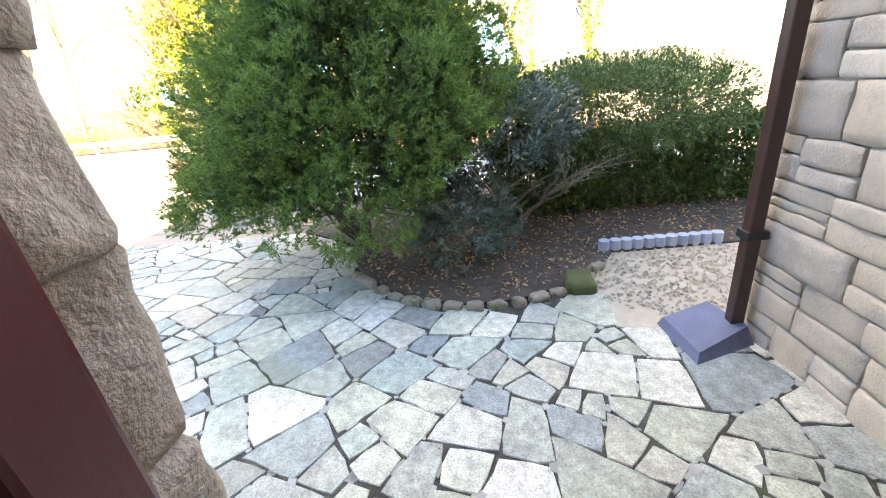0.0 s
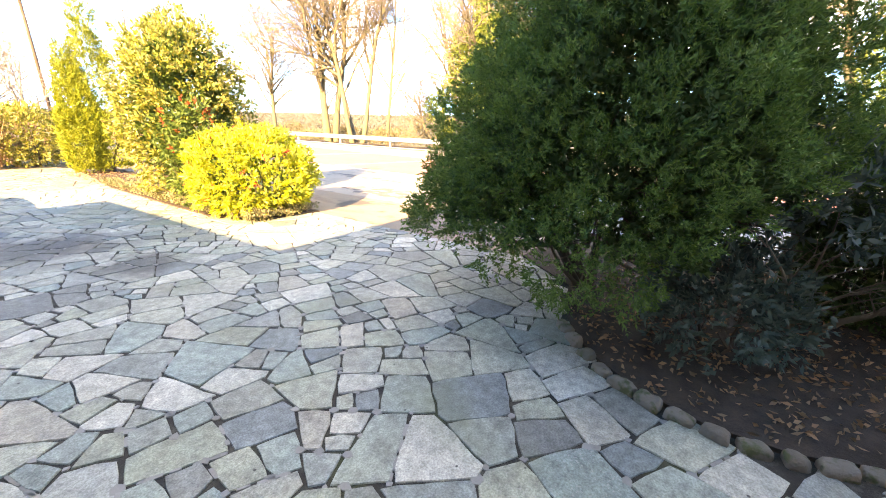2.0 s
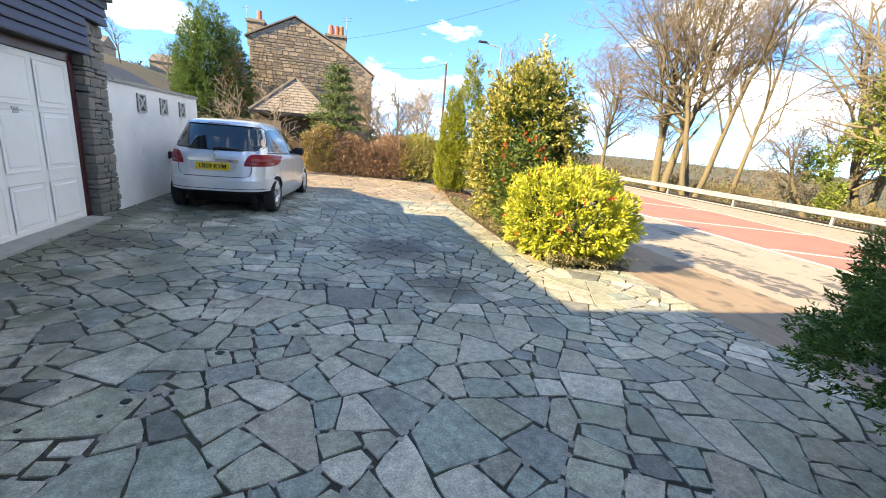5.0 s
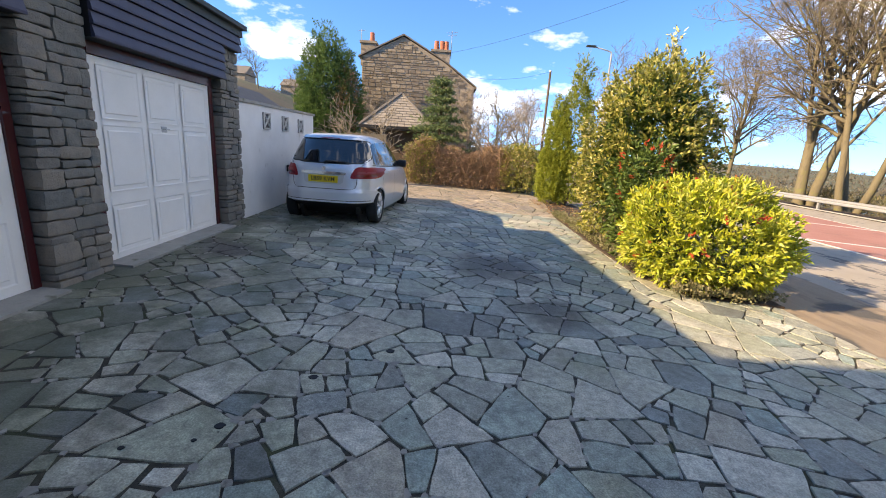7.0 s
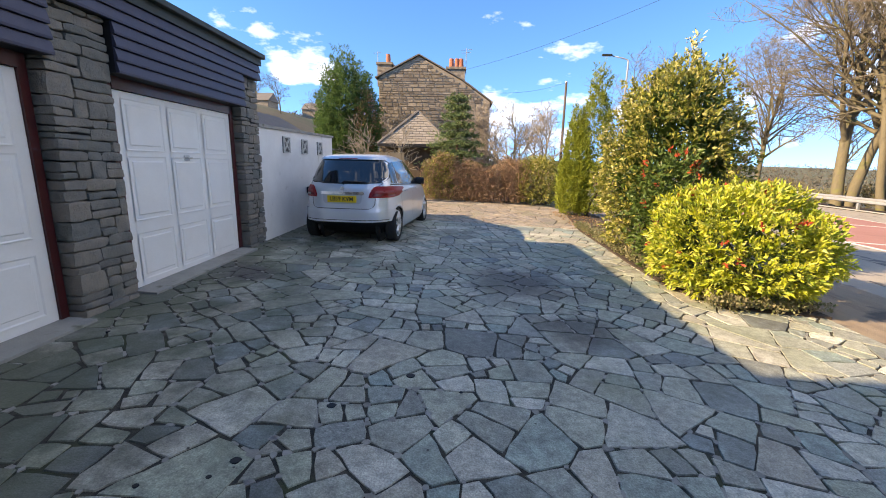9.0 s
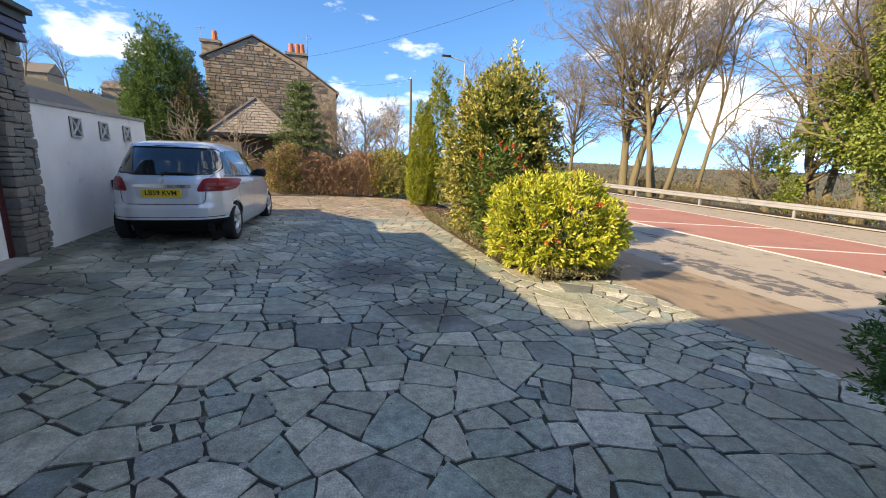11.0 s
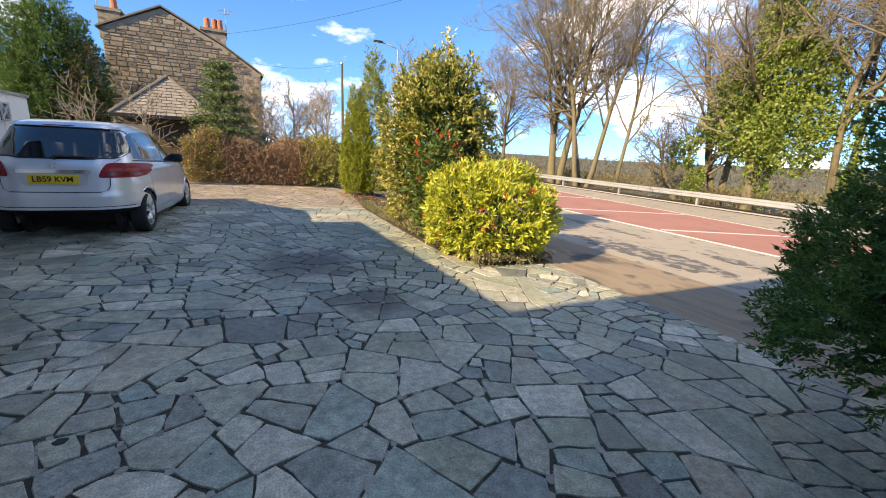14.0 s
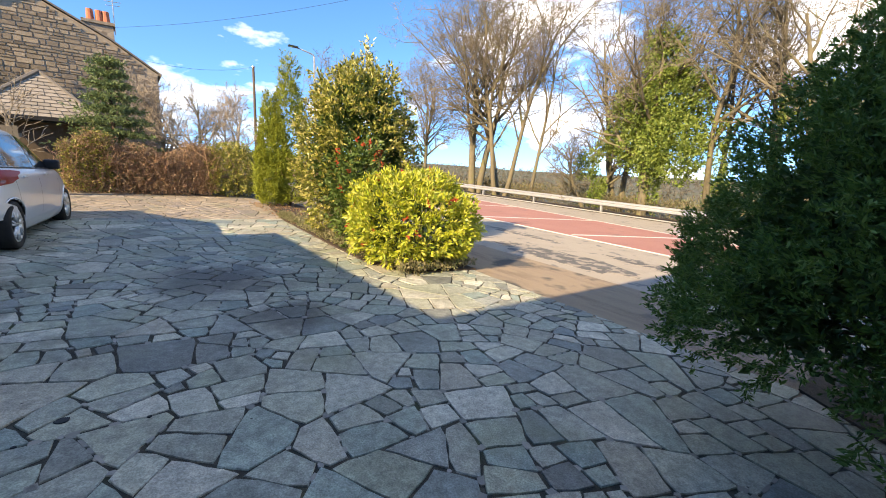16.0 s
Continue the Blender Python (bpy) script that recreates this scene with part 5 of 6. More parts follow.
def side_panel(corners, right, lift=0.006, n=9, m=6):
    """A panel on the side: low rear, low front, top rear, top front as (y, z)."""
    (a, b), (c, d), (e, f), (g, h) = corners
    v = []
    for j in range(m):
        t = j / (m - 1)
        for i in range(n):
            u = i / (n - 1)
            y = (a * (1 - u) + c * u) * (1 - t) + (e * (1 - u) + g * u) * t
            z = (b * (1 - u) + d * u) * (1 - t) + (f * (1 - u) + h * u) * t
            v.append(body_point(z, side_a(z, y, right), lift))
    return Shape().add(v, [(j * n + i, j * n + i + 1, (j + 1) * n + i + 1, (j + 1) * n + i) for j in range(m - 1) for i in range(n - 1)])


def car():
    c = thing("car", (-2.03, 6.98, G(-1.9, 8.5) - 0.03), "silver five-door hatchback parked beside the white wall, tail to the drive", "car", turn=-5.0)
    zs = sorted(set(lin(0.18, 1.6, 44)))
    nA = 176
    v, f = [], []
    for z in zs:
        v += [body_point(z, i / nA) for i in range(nA)]
    axles = (0.72, 3.5)
    for j in range(len(zs) - 1):
        for i in range(nA):
            q = (j * nA + i, j * nA + (i + 1) % nA, (j + 1) * nA + (i + 1) % nA, (j + 1) * nA + i)
            m = [sum(v[k][t] for k in q) / 4 for t in range(3)]
            if abs(m[0]) > 0.55 and any(math.hypot(m[1] - ax, m[2] - 0.32) < 0.35 for ax in axles):
                continue
            f.append(q)
    top = len(zs) - 1
    n0 = len(v)
    for k in (0.75, 0.45, 0.15):
        cx, cy = 0.0, (interp(1.6, REAR) + interp(1.6, FRONT)) / 2
        v += [(p[0] * k, cy + (p[1] - cy) * k, 1.6 + 0.02 * (1 - k * k)) for p in v[top * nA:(top + 1) * nA]]
    for j in range(3):
        a, b = (top * nA if j == 0 else n0 + (j - 1) * nA), n0 + j * nA
        f += [(a + i, a + (i + 1) % nA, b + (i + 1) % nA, b + i) for i in range(nA)]
    f += [tuple(n0 + 2 * nA + i for i in range(nA)), tuple(reversed(range(nA)))]
    part("body", Shape().add(v, f), PAINT, c, soft=True)
    # tail
    def across(z, x):
        """The turn of the skin at a height and a sideways place."""
        q = min(abs(x) / interp(z, WIDE), 0.996)
        return math.copysign(math.atan2(q, (1 - q ** 4.6) ** (1 / 4.6)) / math.tau, x)

    def tail(table, lift, n=19, m=16):
        """A panel on the tail; table: height, its two ends sideways."""
        hs = lin(table[0][0], table[-1][0], m)
        ends = [(interp(z, [(a, b) for a, b, e in table]), interp(z, [(a, e) for a, b, e in table])) for z in hs]
        return skin_panel([(z, [across(z, x) for x in lin(a, b, n)]) for z, (a, b) in zip(hs, ends)], lift)

    def even(rows):
        return [(z, -x, x) for z, x in rows]

    glass = [(1.095, 0.4), (1.1, 0.52), (1.115, 0.6), (1.15, 0.665), (1.2, 0.7), (1.3, 0.685), (1.4, 0.645), (1.46, 0.61), (1.485, 0.57), (1.497, 0.46)]
    part("rear_window", tail(even(glass), 0.007, 23, 26), GLASSDARK, c, "dark rear window", True)
    part("window_seal", tail(even([(z + (0.016 if z > 1.3 else -0.016), x + 0.022) for z, x in glass]), 0.004, 23, 26), PLASTIC, c, soft=True)
    part("spoiler", tail(even([(1.505, 0.56), (1.53, 0.6), (1.56, 0.53)]), 0.035, 15, 5), PAINT, c, soft=True)
    part("brake_lamp", tail(even([(1.512, 0.16), (1.524, 0.16)]), 0.037, 7, 3), LAMPRED, c, "high red brake lamp strip")
    for s in (-1, 1):
        lamp = [(0.845, 0.475, 0.8), (0.86, 0.46, 0.845), (0.92, 0.475, 0.858), (1.0, 0.515, 0.845), (1.035, 0.54, 0.81), (1.045, 0.57, 0.76)]
        l = part("tail_lamp", tail([(z, s * a, s * b) for z, a, b in lamp], 0.012, 13, 12), LAMPRED, c, "red tail lamp", True)
        part("reversing_lens", tail([(0.93, s * 0.56, s * 0.8), (0.97, s * 0.57, s * 0.8)], 0.016, 9, 3), LAMPPINK, l, soft=True)
        part("indicator_lens", tail([(0.875, s * 0.52, s * 0.82), (0.915, s * 0.53, s * 0.82)], 0.0155, 9, 3), LAMPDARK, l, soft=True)
        gap = [(0.655, 0.47), (0.68, 0.535), (0.74, 0.56), (0.84, 0.565)]
        part("tailgate_gap", tail([(z, s * x, s * (x + 0.011)) for z, x in gap], 0.004, 2, 10), PLASTIC, c)
        part("tailgate_gap", tail([(1.046, s * 0.6, s * 0.61), (1.1, s * 0.66, s * 0.67)], 0.004, 2, 4), PLASTIC, c)
    part("tailgate_gap", tail(even([(0.647, 0.475), (0.658, 0.475)]), 0.004, 15, 2), PLASTIC, c)
    part("tailgate_crease", tail(even([(0.725, 0.5), (0.733, 0.5)]), 0.008, 15, 2), PAINT, c)
    part("bumper", tail(even([(0.42, 0.78), (0.44, 0.835), (0.5, 0.85), (0.56, 0.85), (0.61, 0.83), (0.635, 0.8)]), 0.028, 25, 12), PAINT, c, "silver rear bumper", True)
    part("bumper_lip", tail(even([(0.452, 0.82), (0.462, 0.82)]), 0.031, 19, 2), PLASTIC, c)
    part("valance", tail(even([(0.17, 0.66), (0.3, 0.72), (0.425, 0.74)]), 0.022, 17, 5), PLASTIC, c, "black lower bumper valance", True)
    part("chrome_strip", tail(even([(0.9, 0.37), (0.912, 0.385), (0.935, 0.385), (0.945, 0.37)]), 0.022, 13, 5), CHROME, c, "chrome strip over the number plate", True)
    # lies flat on the skin; the hollow's shade comes from the darker paint
    part("plate_recess", tail(even([(0.735, 0.3), (0.75, 0.34), (0.9, 0.36)]), 0.006, 11, 5), SHADEPAINT, c, soft=True)
    y0 = body_point(0.82, 0.0)[1] - 0.02
    pl = part("number_plate", Shape().box(-0.26, 0.26, y0 - 0.006, y0 + 0.05, 0.762, 0.878, 0.004), PLATE, c, "yellow rear number plate")
    tx = bpy.data.curves.new("plate_text", "FONT")
    tx.body, tx.size, tx.align_x, tx.align_y, tx.extrude, tx.offset = "LB59 KVM", 0.098, "CENTER", "CENTER", 0.001, 0.002
    to = new("lettering", tx)
    me = bpy.data.meshes.new_from_object(to)
    bpy.data.objects.remove(to)
    lt = part("lettering", me, PLASTIC, pl, "black letters LB59 KVM")
    lt.matrix_basis = pose(0, y0 - 0.0085, 0.82, 90, 0, 0)
    yb_ = body_point(1.0, 0.0)[1]
    part("badge", Shape().tube([(0, yb_ - 0.012, 1.0), (0, yb_ + 0.03, 1.0)], 0.036, 18), CHROME, c, "round chrome badge")
    w = Shape().tube([(0.0, body_point(1.085, 0)[1] - 0.03, 1.085), (0.04, body_point(1.12, 0.01)[1] - 0.03, 1.12), (0.42, body_point(1.115, 0.05)[1] - 0.01, 1.115)], [0.03, 0.022, 0.008], 6)
    part("wiper", w, PLASTIC, c, soft=True)
    part("aerial", Shape().tube([(0, 0.85, 1.6), (0, 0.74, 1.7)], [0.012, 0.006], 6), PLASTIC, c)
    # sides
    for right in (True, False):
        s = 1 if right else -1
        part("side_window", side_panel([(0.56, 1.1), (0.84, 1.08), (0.7, 1.42), (0.88, 1.47)], right), GLASSDARK, c, soft=True)
        part("side_window", side_panel([(0.88, 1.08), (1.82, 1.04), (0.93, 1.475), (1.78, 1.5)], right), GLASSDARK, c, soft=True)
        part("side_window", side_panel([(1.89, 1.035), (2.95, 1.0), (1.86, 1.5), (2.36, 1.45)], right), GLASSDARK, c, soft=True)
        part("window_trim", side_panel([(0.5, 1.065), (3.1, 0.975), (0.5, 1.082), (3.1, 0.995)], right, 0.008, 14, 2), PLASTIC, c)
        for y in (0.87, 1.86, 2.95):
            part("door_gap", side_panel([(y + 0.1 * (y < 1), 0.36), (y + 0.008 + 0.1 * (y < 1), 0.36), (y, 1.0), (y + 0.008, 1.0)], right, 0.004, 2, 6), PLASTIC, c)
        part("sill_strip", side_panel([(1.12, 0.22), (3.1, 0.22), (1.12, 0.33), (3.1, 0.33)], right, 0.014, 12, 3), PAINT, c, soft=True)
        for y in (1.1, 2.1):
            a = [body_point(0.93, side_a(0.93, yy, right), 0.028) for yy in (y, y + 0.1, y + 0.2)]
            part("door_handle", Shape().tube(a, [0.012, 0.016, 0.012], 6), PAINT, c)
        mx = s * 0.9
        part("mirror", Shape().box(mx - 0.04 * s - 0.09, mx - 0.04 * s + 0.13 * 0.9, 2.62, 2.74, 0.99, 1.15, 0.035), PLASTIC, c, "black door mirror", True)
        for ax in axles:
            arch = Shape()
            pts = []
            for k in range(15):
                t = math.pi * (k / 14) * 1.1 - 0.05 * math.pi
                yy, zz = ax + 0.355 * math.cos(t), 0.32 + 0.355 * math.sin(t)
                pts.append(body_point(max(zz, 0.2), side_a(max(zz, 0.2), yy, right), 0.002))
            arch.tube(pts, 0.012, 5, cap=False)
            part("wheel_arch", arch, PAINT, c, soft=True)
            part("arch_lining", Shape().tube([(s * 0.5, ax, 0.33), (s * 0.56, ax, 0.33)], 0.37, 20), PLASTIC, c)
            wh = part("wheel", None or Shape().tube([(s * 0.68, ax, 0.315), (s * 0.7, ax, 0.315)], 0.08, 12), PLASTIC, c)
            ty = Shape()
            prof = [(0.66, 0.24), (0.66, 0.29), (0.675, 0.312), (0.70, 0.317), (0.82, 0.317), (0.848, 0.309), (0.862, 0.285), (0.86, 0.245), (0.845, 0.225)]
            nn = 32
            vv = [(s * px, ax + pr * math.cos(q * math.tau / nn), 0.317 + pr * math.sin(q * math.tau / nn)) for px, pr in prof for q in range(nn)]
            ty.add(vv, [(j * nn + q, j * nn + (q + 1) % nn, (j + 1) * nn + (q + 1) % nn, (j + 1) * nn + q) for j in range(len(prof) - 1) for q in range(nn)])
            part("tyre", ty, TYRE, wh, soft=True)
            rim = Shape()
            prof = [(0.845, 0.228), (0.852, 0.22), (0.84, 0.2), (0.76, 0.19)]
            vv = [(s * px, ax + pr * math.cos(q * math.tau / nn), 0.317 + pr * math.sin(q * math.tau / nn)) for px, pr in prof for q in range(nn)]
            rim.add(vv, [(j * nn + q, j * nn + (q + 1) % nn, (j + 1) * nn + (q + 1) % nn, (j + 1) * nn + q) for j in range(len(prof) - 1) for q in range(nn)])
            for q in range(7):
                t = q * math.tau / 7 + 0.2
                for dt in (-0.12, 0.12):
                    rim.tube([(s * 0.835, ax + 0.04 * math.cos(t), 0.317 + 0.04 * math.sin(t)), (s * 0.848, ax + 0.205 * math.cos(t + dt), 0.317 + 0.205 * math.sin(t + dt))], [0.03, 0.016], 5)
            rim.tube([(s * 0.8, ax, 0.317), (s * 0.846, ax, 0.317)], 0.045, 14)
            part("rim", rim, ALLOY, wh, soft=True)
    fl = Shape().box(-0.6, 0.6, 0.5, 3.8, 0.17, 0.3)
    part("underbody", fl, PLASTIC, c)
    part("headrest", Shape().box(-0.5, -0.24, 1.2, 1.3, 1.02, 1.25, 0.04), PLASTIC, c)
    return c


car()

# far house -----------------------------------------------------------------
def far_house():
    rr = random.Random(8)
    Y = 24.0
    h = thing("stone_house", (0, Y, 0.0), "old brown stone house end with chimney stacks beyond the hedge", "house")
    g = Shape()
    o = [(-4.75, -0.2), (1.5, -0.2), (1.5, 5.1), (-0.1, 6.2), (-2.5, 7.45), (-4.75, 6.35)]
    n = len(o)
    g.add([(x, 0, z) for x, z in o] + [(x, 9.0, z) for x, z in o], [tuple(range(n)), tuple(range(2 * n - 1, n - 1, -1))] + [(i, n + i, n + (i + 1) % n, (i + 1) % n) for i in range(n)])
    part("wall", g, FARMORTAR, h)
    st = Shape()
    for a, b, lo, hi in courses(-4.75, 1.5, 2.2, 7.3, rr, (0.11, 0.24), (0.16, 0.52)):
        m, t = (a + b) / 2, (lo + hi) / 2
        roofline = float(np.interp(m, [-4.75, -2.5, -0.1, 1.5], [6.3, 7.35, 6.1, 5.0]))
        if hi < roofline:
            k = rr.uniform(0.012, 0.022)
            d = -rr.uniform(0.02, 0.045)
            st.add([(a + k, 0.02, lo + k), (b - k, 0.02, lo + k), (b - k, 0.02, hi - k), (a + k, 0.02, hi - k), (a + k * 1.6, d, lo + k * 1.5), (b - k * 1.8, d, lo + k * 1.3), (b - k * 1.5, d, hi - k * 1.6), (a + k * 1.9, d, hi - k * 1.4)],
                   [(4, 5, 6, 7), (0, 1, 5, 4), (1, 2, 6, 5), (2, 3, 7, 6), (3, 0, 4, 7)])
    tagged(part("rubble_stone", st, FARRUBBLE, h, "coursed brown rubble stones"), kind="stuff")
    r = Shape()
    for (xa, za), (xb, zb) in (((-4.95, 6.28), (-2.5, 7.5)), ((-2.5, 7.5), (-0.1, 6.24)), ((-0.1, 6.24), (1.65, 5.05))):
        r.add([(xa, -0.12, za), (xb, -0.12, zb), (xb, 9.1, zb), (xa, 9.1, za), (xa, -0.12, za + 0.07), (xb, -0.12, zb + 0.07), (xb, 9.1, zb + 0.07), (xa, 9.1, za + 0.07)],
              [(3, 2, 1, 0), (4, 5, 6, 7), (0, 1, 5, 4), (1, 2, 6, 5), (2, 3, 7, 6), (3, 0, 4, 7)])
    part("roof", r, SLATE, h)
    for x, w, z0, z1, pots in ((-4.45, 0.8, 5.9, 7.15, (-4.3,)), (-0.45, 1.0, 5.9, 6.95, (-0.72, -0.42, -0.18))):
        ch = part("chimney", Shape().box(x - w / 2, x + w / 2, 0.1, 0.95, z0, z1 - 0.12).box(x - w / 2 - 0.06, x + w / 2 + 0.06, 0.04, 1.01, z1 - 0.12, z1), FARSTONE, h)
        for px in pots:
            part("chimney_pot", Shape().tube([(px, 0.5, z1), (px, 0.5, z1 + 0.5)], [0.15, 0.12], 10), TERRACOTTA, ch, "red clay chimney pot")
    s = Shape().tube([(0.1, 0.5, 6.6), (0.1, 0.5, 8.0)], 0.02, 5).tube([(-0.2, 0.5, 7.9), (0.4, 0.5, 7.95)], 0.012, 4).tube([(-0.15, 0.5, 7.75), (0.35, 0.5, 7.8)], 0.012, 4)
    part("aerial", s, STEEL, h)
    s = Shape().tube([(-4.9, 0.5, 6.6), (-4.9, 0.5, 7.8)], 0.02, 5).tube([(-5.1, 0.5, 7.7), (-4.7, 0.5, 7.75)], 0.012, 4)
    part("aerial", s, STEEL, h)
    # slated porch in front
    p = thing("slate_roofed_porch", (0, 18.8, 0.0), "low outbuilding with a stone-slate hipped roof and dark gutter", "outbuilding")
    # the shadow under the eaves is put into this wall's dark brown
    part("wall", Shape().box(-3.5, -0.75, 0.5, 3.5, -0.1, 2.35), DARKBARK, p, "wall under the eaves, coloured dark brown for the shadow there")
    rf = Shape().add([(-3.75, 0, 2.5), (-0.45, 0, 2.5), (-2.05, 0.9, 4.0), (-3.75, 4.0, 2.5), (-0.45, 4.0, 2.5), (-2.05, 4.0, 4.0)], [(0, 1, 2), (1, 4, 5, 2), (0, 2, 5, 3), (0, 3, 4, 1), (3, 5, 4)])
    roof = part("roof", rf, SLATE, p)
    sl = Shape()
    a, b, t = Vector((-3.75, 0, 2.5)), Vector((-0.45, 0, 2.5)), Vector((-2.05, 0.9, 4.0))
    nor = (b - a).cross(t - a).normalized()
    for j in range(13):
        f0, f1 = j / 13, (j + 1) / 13
        l0, r0, l1, r1 = a.lerp(t, f0), b.lerp(t, f0), a.lerp(t, f1), b.lerp(t, f1)
        cols = max(1, int((r0 - l0).length / 0.3))
        for i in range(cols):
            u0, u1 = (i + 0.04) / cols, (i + 0.96) / cols
            q = [l0.lerp(r0, u0) + nor * 0.035, l0.lerp(r0, u1) + nor * 0.035, l1.lerp(r1, u1) + nor * 0.012, l1.lerp(r1, u0) + nor * 0.012, l0.lerp(r0, u0), l0.lerp(r0, u1)]
            sl.add(q, [(0, 1, 2, 3), (4, 5, 1, 0)])
    tagged(part("slate", sl, PALESLATE, roof), kind="stuff")
    part("ridge", Shape().tube([(-3.8, -0.03, 2.5), (-2.05, 0.88, 4.03)], 0.07, 6).tube([(-0.4, -0.03, 2.5), (-2.05, 0.88, 4.03)], 0.05, 6), SLATE, p)
    part("gutter", Shape().box(-3.8, -0.4, -0.12, 0.0, 2.38, 2.5, 0.01), BLACK, p, "black gutter board")
    # shed roof behind the white wall and hillside cottages
    q = thing("garden_shed", (-6.2, 11.6, -0.12), "low stone shed with a dark slate roof behind the white wall", "shed")
    part("wall", Shape().box(-1.6, 1.5, -2.2, 2.3, -0.3, 2.2), FARSTONE, q)
    part("roof", Shape().add([(1.9, -2.5, 2.15), (1.9, 2.6, 2.15), (0, 2.6, 3.2), (0, -2.5, 3.2), (-1.9, -2.5, 2.15), (-1.9, 2.6, 2.15)], [(0, 1, 2, 3), (3, 2, 5, 4), (0, 3, 4), (1, 5, 2), (0, 4, 5, 1)]), SLATE, q)
    fn = thing("timber_fence", (-3.0, 13.2, 0.25), "pale weathered boarded fence beyond the car", "fence")
    for i in range(14):
        part("slat", Shape().box(-0.4 + i * 0.1, -0.31 + i * 0.1, 1.5, 1.52, 0.0, 1.75 + 0.02 * (i % 2)), TWIG, fn)
    part("rail", Shape().box(-0.45, 1.05, 1.52, 1.56, 1.5, 1.6), TWIG, fn)


far_house()
for x, y, w, hh in ((-31, 112, 7, 4.6), (-40, 116, 7, 4.4), (-54, 110, 8, 5)):
    z = terrain(x, y) + 0.4
    ct = thing("hillside_cottage", (x, y, z), "small stone cottage on the hillside", "house", "hillside cottages")
    part("wall", Shape().box(-w / 2, w / 2, -3, 3, -3, hh * 0.55), FARSTONE, ct)
    part("roof", Shape().add([(-w / 2 - 0.3, -3.3, hh * 0.55), (w / 2 + 0.3, -3.3, hh * 0.55), (w / 2 + 0.3, 0, hh), (-w / 2 - 0.3, 0, hh), (-w / 2 - 0.3, 3.3, hh * 0.55), (w / 2 + 0.3, 3.3, hh * 0.55)],
                             [(0, 1, 2, 3), (3, 2, 5, 4), (1, 5, 2), (0, 3, 4), (0, 4, 5, 1)]), SLATE, ct)

for i, (x, y) in enumerate(((-24, 78), (-30, 84), (-35, 80), (-44, 88), (-50, 84), (-60, 92), (-20, 88))):
    bare_tree("hillside_tree", (x, y, terrain(x, y) - 0.2), 6.5, 0.16, 90 + i, "bare tree on the hillside", 1, 0.1, 3)

# poles, lamp, wires, barrier ------------------------------------------------
po = thing("telegraph_pole", (7.4, 31.6, G(7.4, 31.6)), "tall wooden telegraph pole beside the road", "pole")
part("pole", Shape().tube([(0, 0, 0), (0, 0, 7.4)], [0.11, 0.075], 10), DARKBARK, po, soft=True)
part("cap", Shape().tube([(0, 0, 7.4), (0, 0, 7.46)], [0.11, 0.1], 10), STEEL, po)
lp = thing("street_lamp", (11.2, 30.4, G(11.2, 30.4)), "grey street lamp with a long arm over the road", "street lamp")
part("pole", Shape().tube([(0, 0, 0), (0, 0, 8.7), (-0.05, 0, 8.84), (-0.3, 0, 8.92), (-1.2, 0, 9.1)], [0.1, 0.06, 0.05, 0.045, 0.04], 8), STEEL, lp, soft=True)
part("lamp_head", Shape().box(-1.8, -1.15, -0.13, 0.13, 9.07, 9.19, 0.03), FASCIA, lp, "flat dark lantern")


def wire(a, b, sag):
    a, b = Vector(a), Vector(b)
    pts = [a.lerp(b, i / 24) - Vector((0, 0, sag * 4 * (i / 24) * (1 - i / 24))) for i in range(25)]
    tagged(part("overhead_wire", Shape().tube(pts, 0.007, 4), BLACK), "thin black overhead wire", "wire", "overhead wires")


wire((7.4, 31.6, G(7.4, 31.6) + 7.4), (-0.5, 26.0, 6.2), 0.5)
wire((0.0, 24.6, 6.9), (11.0, 9.0, 8.2), 0.5)

cb = thing("crash_barrier", (23.0, 0, 0), "long galvanised steel crash barrier along the far verge", "crash barrier")
rail = Shape()
prof = [(0.0, 0.42), (-0.05, 0.46), (-0.05, 0.53), (0.0, 0.57), (0.0, 0.6), (-0.05, 0.64), (-0.05, 0.71), (0.0, 0.75), (0.02, 0.75), (0.02, 0.42)]
ys = [-50 + 4 * i for i in range(36)]
nn = len(prof)
rail.add([(px, y, pz + G(23, y)) for y in ys for px, pz in prof], [(j * nn + i, j * nn + (i + 1) % nn, (j + 1) * nn + (i + 1) % nn, (j + 1) * nn + i) for j in range(len(ys) - 1) for i in range(nn)])
part("rail", rail, STEEL, cb)
for i in range(21):
    y = -30 + i * 5.35 + 1.2
    part("post", Shape().box(0.02, 0.14, y - 0.06, y + 0.06, G(23, y) - 0.1, G(23, y) + 0.7), STEEL, cb)

# low wall and edging of the near bed
rr = random.Random(6)
for i in range(15):
    a = radians(130 + i * 6.6)
    x, y = 4.1 + 2.1 * math.cos(a), -1.7 + 1.55 * math.sin(a)
    s = Shape()
    w = rr.uniform(0.045, 0.085)
    rock(s, -w, w, -rr.uniform(0.03, 0.045), rr.uniform(0.03, 0.045), -0.05, rr.uniform(0.025, 0.05), rr, 0.03, 4)
    e = part("edging_stone", s, EDGESTONE, None, soft=True)
    e.matrix_world = pose(x, y, G(x, y) + 0.012, 0, 0, math.degrees(a) + 90 + rr.uniform(-9, 9))
    tagged(e, "rough brown edging stone along the bed", "edging stone", "edging stones of the bed")
